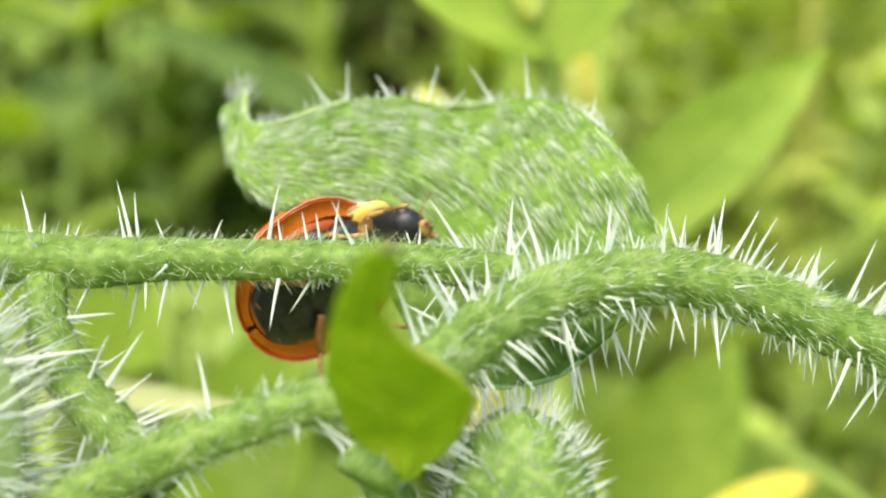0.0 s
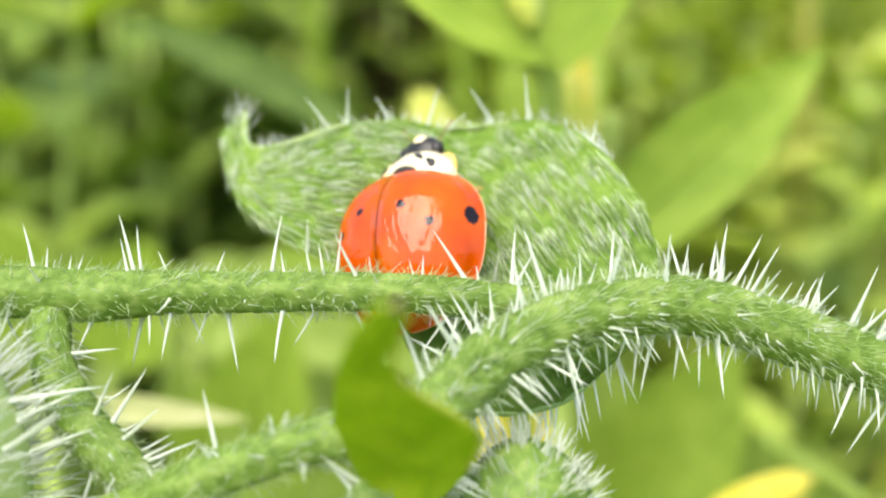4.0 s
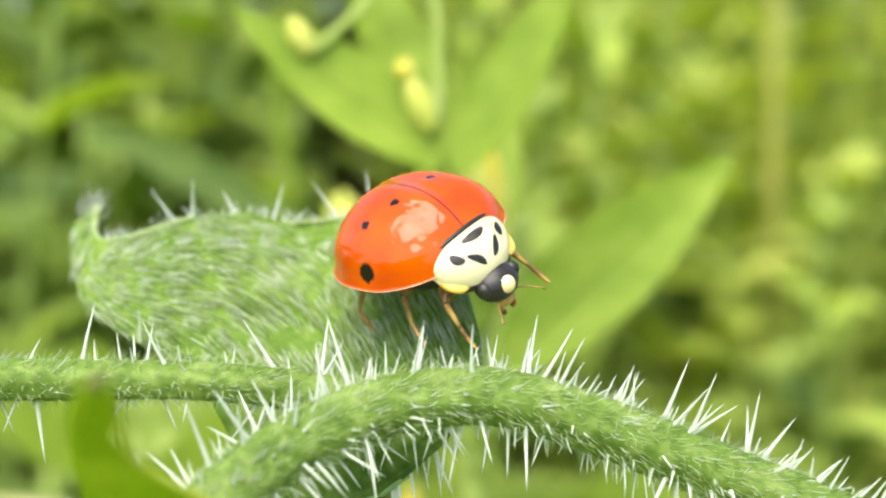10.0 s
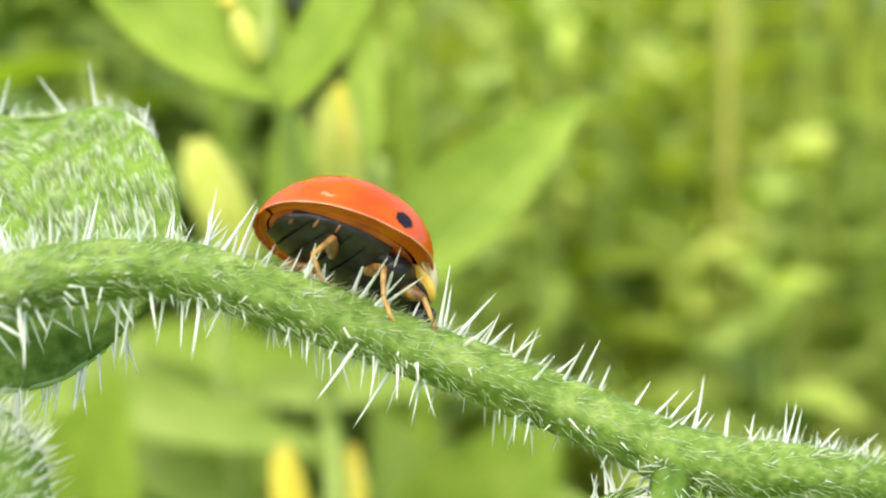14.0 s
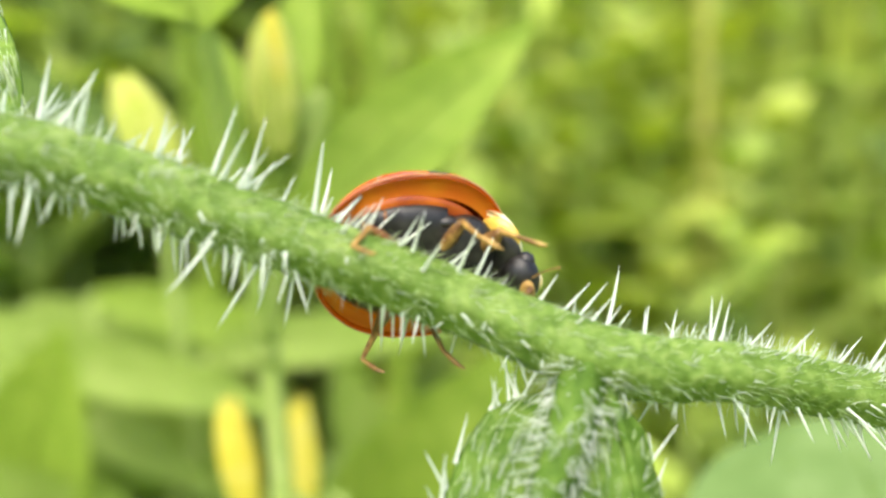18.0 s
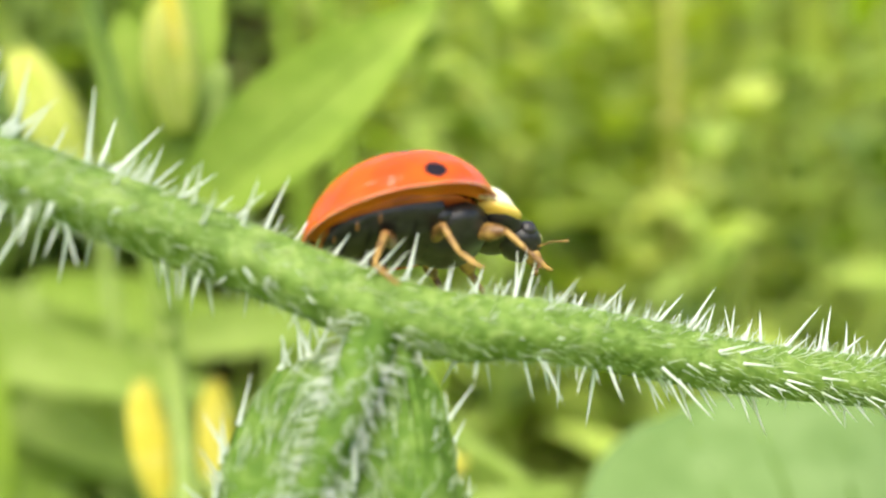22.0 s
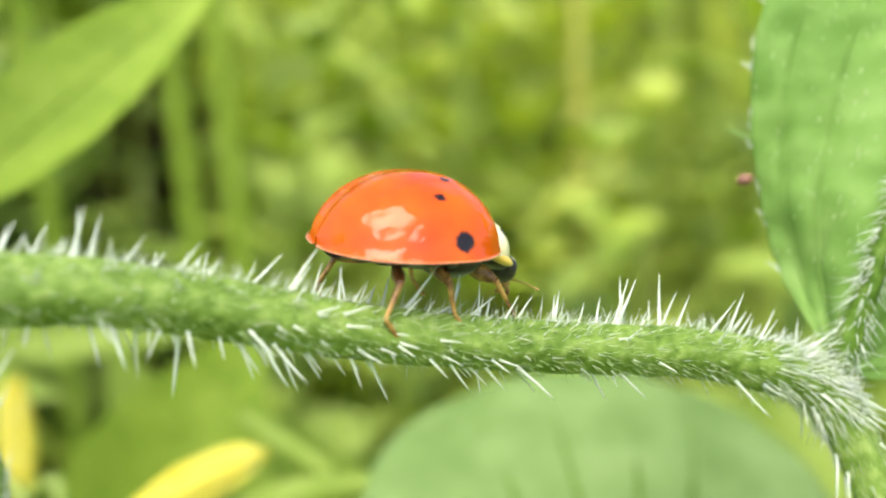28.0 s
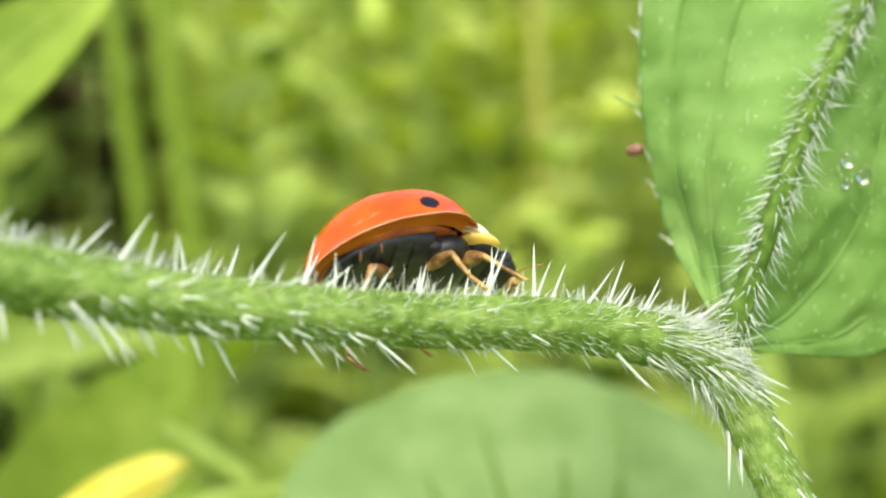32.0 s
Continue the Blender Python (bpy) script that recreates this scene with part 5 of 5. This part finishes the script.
# ---- what moves ----
NODS = ((0, 18), (2, 10), (3, -6), (5.5, 24), (6, 26), (7, 30), (8, 26), (9, 28), (10, 36), (11, 40), (13.5, 40), (16, 54), (17, 48), (18, 46), (19, 33), (20, 26), (21, 16), (22, 26), (23, 36), (24, 44), (26, 40), (29, 24), (32, 24))
BEETLE = [
    (0, -4.72, 41.42, -1.13, 0.766, 0.287, 0.575, -0.545, 0.764, 0.345),
    (1, -4.14, 41.43, -1.10, 0.487, 0.611, 0.624, -0.851, 0.493, 0.182),
    (1.5, -4.33, 41.44, -1.33, 0.500, 0.355, 0.790, -0.824, 0.478, 0.306),
    (2, -3.24, 41.33, -2.16, 0.384, 0.211, 0.899, -0.907, -0.095, 0.410),
    (2.5, -3.46, 41.09, -2.23, 0.181, 0.188, 0.965, -0.961, -0.174, 0.214),
    (3, -2.01, 41.46, -1.82, 0.042, 0.232, 0.972, -0.927, -0.353, 0.124),
    (3.5, -1.30, 41.73, -0.19, 0.022, 0.317, 0.948, -0.609, -0.748, 0.264),
    (4.5, -1.40, 41.52, 2.27, 0.067, 0.372, 0.926, -0.504, -0.788, 0.353),
    (5.5, -1.72, 41.24, 4.12, 0.151, 0.405, 0.902, -0.443, -0.788, 0.428),
    (6, -0.95, 41.19, 4.14, 0.323, 0.325, 0.889, -0.451, -0.773, 0.447),
    (6.5, -0.46, 41.32, 3.39, 0.371, 0.145, 0.917, -0.541, -0.769, 0.341),
    (7, -0.73, 41.44, 3.44, 0.402, -0.053, 0.914, -0.600, -0.770, 0.219),
    (7.5, -0.21, 41.22, 3.59, 0.598, -0.177, 0.782, -0.593, -0.753, 0.283),
    (8, -0.22, 40.95, 3.37, 0.673, -0.364, 0.644, -0.651, -0.705, 0.282),
    (8.5, -0.06, 40.72, 3.24, 0.725, -0.434, 0.536, -0.668, -0.632, 0.392),
    (9, 2.29, 40.51, 3.89, 0.777, -0.593, 0.212, -0.599, -0.591, 0.540),
    (9.5, 4.64, 39.13, 4.72, 0.648, -0.750, -0.128, -0.368, -0.457, 0.810),
    (10, 5.72, 39.21, 4.65, 0.649, -0.740, -0.176, -0.334, -0.486, 0.808),
    (10.5, 6.93, 38.86, 4.47, 0.761, -0.574, -0.302, -0.024, -0.491, 0.871),
    (11, 8.68, 38.45, 4.22, 0.828, -0.391, -0.401, 0.249, -0.385, 0.889),
    (11.5, 10.12, 37.99, 3.22, 0.889, -0.206, -0.409, 0.326, -0.343, 0.881),
    (12, 11.28, 37.54, 2.92, 0.906, -0.010, -0.423, 0.403, -0.281, 0.871),
    (12.5, 12.58, 37.82, 2.42, 0.898, 0.242, -0.367, 0.421, -0.236, 0.876),
    (13, 13.43, 38.62, 1.43, 0.837, 0.449, -0.312, 0.354, -0.009, 0.935),
    (13.5, 13.73, 38.77, 0.28, 0.825, 0.425, -0.372, 0.320, 0.190, 0.928),
    (14.5, 14.98, 40.08, -0.67, 0.837, 0.362, -0.412, 0.193, 0.508, 0.839),
    (15.5, 16.17, 40.83, -2.89, 0.970, 0.138, -0.201, 0.052, 0.689, 0.723),
    (16, 16.46, 41.15, -3.81, 0.976, 0.055, 0.212, -0.195, 0.659, 0.727),
    (16.5, 16.22, 41.36, -3.82, 0.951, 0.210, 0.228, -0.309, 0.684, 0.661),
    (17, 17.69, 41.54, -4.59, 0.897, 0.354, 0.267, -0.443, 0.692, 0.570),
    (17.5, 19.50, 41.24, -4.77, 0.958, 0.271, 0.099, -0.267, 0.755, 0.600),
    (18, 20.74, 41.08, -4.48, 0.984, 0.177, -0.001, -0.130, 0.790, 0.600),
    (18.5, 20.80, 40.97, -5.17, 0.985, 0.174, -0.016, -0.111, 0.690, 0.715),
    (19, 20.98, 40.93, -5.05, 0.983, 0.178, 0.051, -0.152, 0.70, 0.69),
    (20, 22.56, 41.01, -5.52, 0.986, 0.159, 0.054, -0.142, 0.72, 0.68),
    (21, 24.61, 41.88, -5.08, 0.993, 0.045, 0.105, -0.114, 0.419, 0.901),
    (22, 27.02, 41.72, -5.16, 0.972, 0.203, 0.121, -0.185, 0.335, 0.924),
    (22.5, 28.22, 41.92, -4.83, 0.978, 0.187, 0.093, -0.153, 0.340, 0.928),
    (23, 29.61, 41.04, -5.63, 0.981, 0.188, 0.052, -0.117, 0.358, 0.926),
    (23.5, 30.96, 40.77, -5.60, 0.987, 0.159, 0.018, -0.040, 0.136, 0.990),
    (24, 32.91, 41.01, -5.67, 0.991, 0.129, -0.017, 0.015, 0.013, 1.000),
    (24.5, 34.85, 40.98, -5.91, 0.990, 0.045, -0.133, 0.134, -0.035, 0.990),
    (25, 35.70, 41.04, -5.96, 0.971, 0.011, -0.237, 0.236, -0.150, 0.960),
    (25.5, 36.79, 41.48, -6.36, 0.957, 0.032, -0.288, 0.288, -0.188, 0.939),
    (26, 38.56, 41.68, -7.11, 0.942, 0.289, -0.172, 0.267, -0.331, 0.905),
    (26.5, 40.12, 42.38, -7.64, 0.835, 0.281, -0.474, 0.551, -0.434, 0.713),
    (27.5, 40.55, 43.52, -7.39, 0.911, 0.381, -0.160, 0.312, -0.381, 0.870),
    (28.5, 40.71, 46.10, -7.17, 0.930, 0.364, 0.055, -0.035, -0.062, 0.997),
    (29, 40.48, 47.00, -7.33, 0.722, 0.686, -0.085, -0.012, 0.244, 0.970),
    (29.5, 40.55, 46.80, -7.96, 0.923, 0.385, -0.017, -0.111, 0.306, 0.945),
    (30, 40.85, 47.00, -8.68, 0.860, 0.435, -0.265, 0.010, 0.60, 0.79),
    (30.5, 41.35, 47.05, -8.88, 0.952, 0.304, 0.028, -0.146, 0.371, 0.917),
    (31, 42.55, 47.20, -8.93, 0.932, 0.299, 0.204, -0.315, 0.397, 0.862),
    (31.5, 43.65, 47.35, -8.80, 0.940, 0.307, 0.151, -0.274, 0.410, 0.870),
    (32, 45.35, 47.70, -9.22, 0.950, 0.295, 0.102, -0.223, 0.412, 0.884),
]


def motions():
    rows = []
    for t, x, y, z, hx, hy, hz, dx, dy, dz in BEETLE:
        h = (ROT @ Vector((hx, hy, hz))).normalized()
        d = ROT @ Vector((dx, dy, dz))
        d = (d - h * d.dot(h)).normalized()
        l = d.cross(h)
        m = Matrix((h, l, d)).transposed().to_4x4()
        m.translation = W((x, y, z))
        rows.append((t, m))
    walk(bug, rows)
    for joint in (shield, head):
        walk(joint, [(t, pose(2.3 * MM * SIZE, 0, 0.1 * MM * SIZE, 0, a, 0) @ pose(-2.3 * MM * SIZE, 0, -0.1 * MM * SIZE)) for t, a in NODS])
    for leg, hip, sgn, phase in LEGS:
        steps = []
        for i in range(161):
            t = i * 0.2
            s = math.sin(2 * math.pi * (1.15 * t + 0.5 * phase))
            c = math.cos(2 * math.pi * (1.15 * t + 0.5 * phase))
            steps.append((t, pose(hip[0] * MM * SIZE, hip[1] * MM * SIZE, hip[2] * MM * SIZE, sgn * 7 * max(0, c), 0, -sgn * 13 * s)))
        walk(leg, steps)


motions()
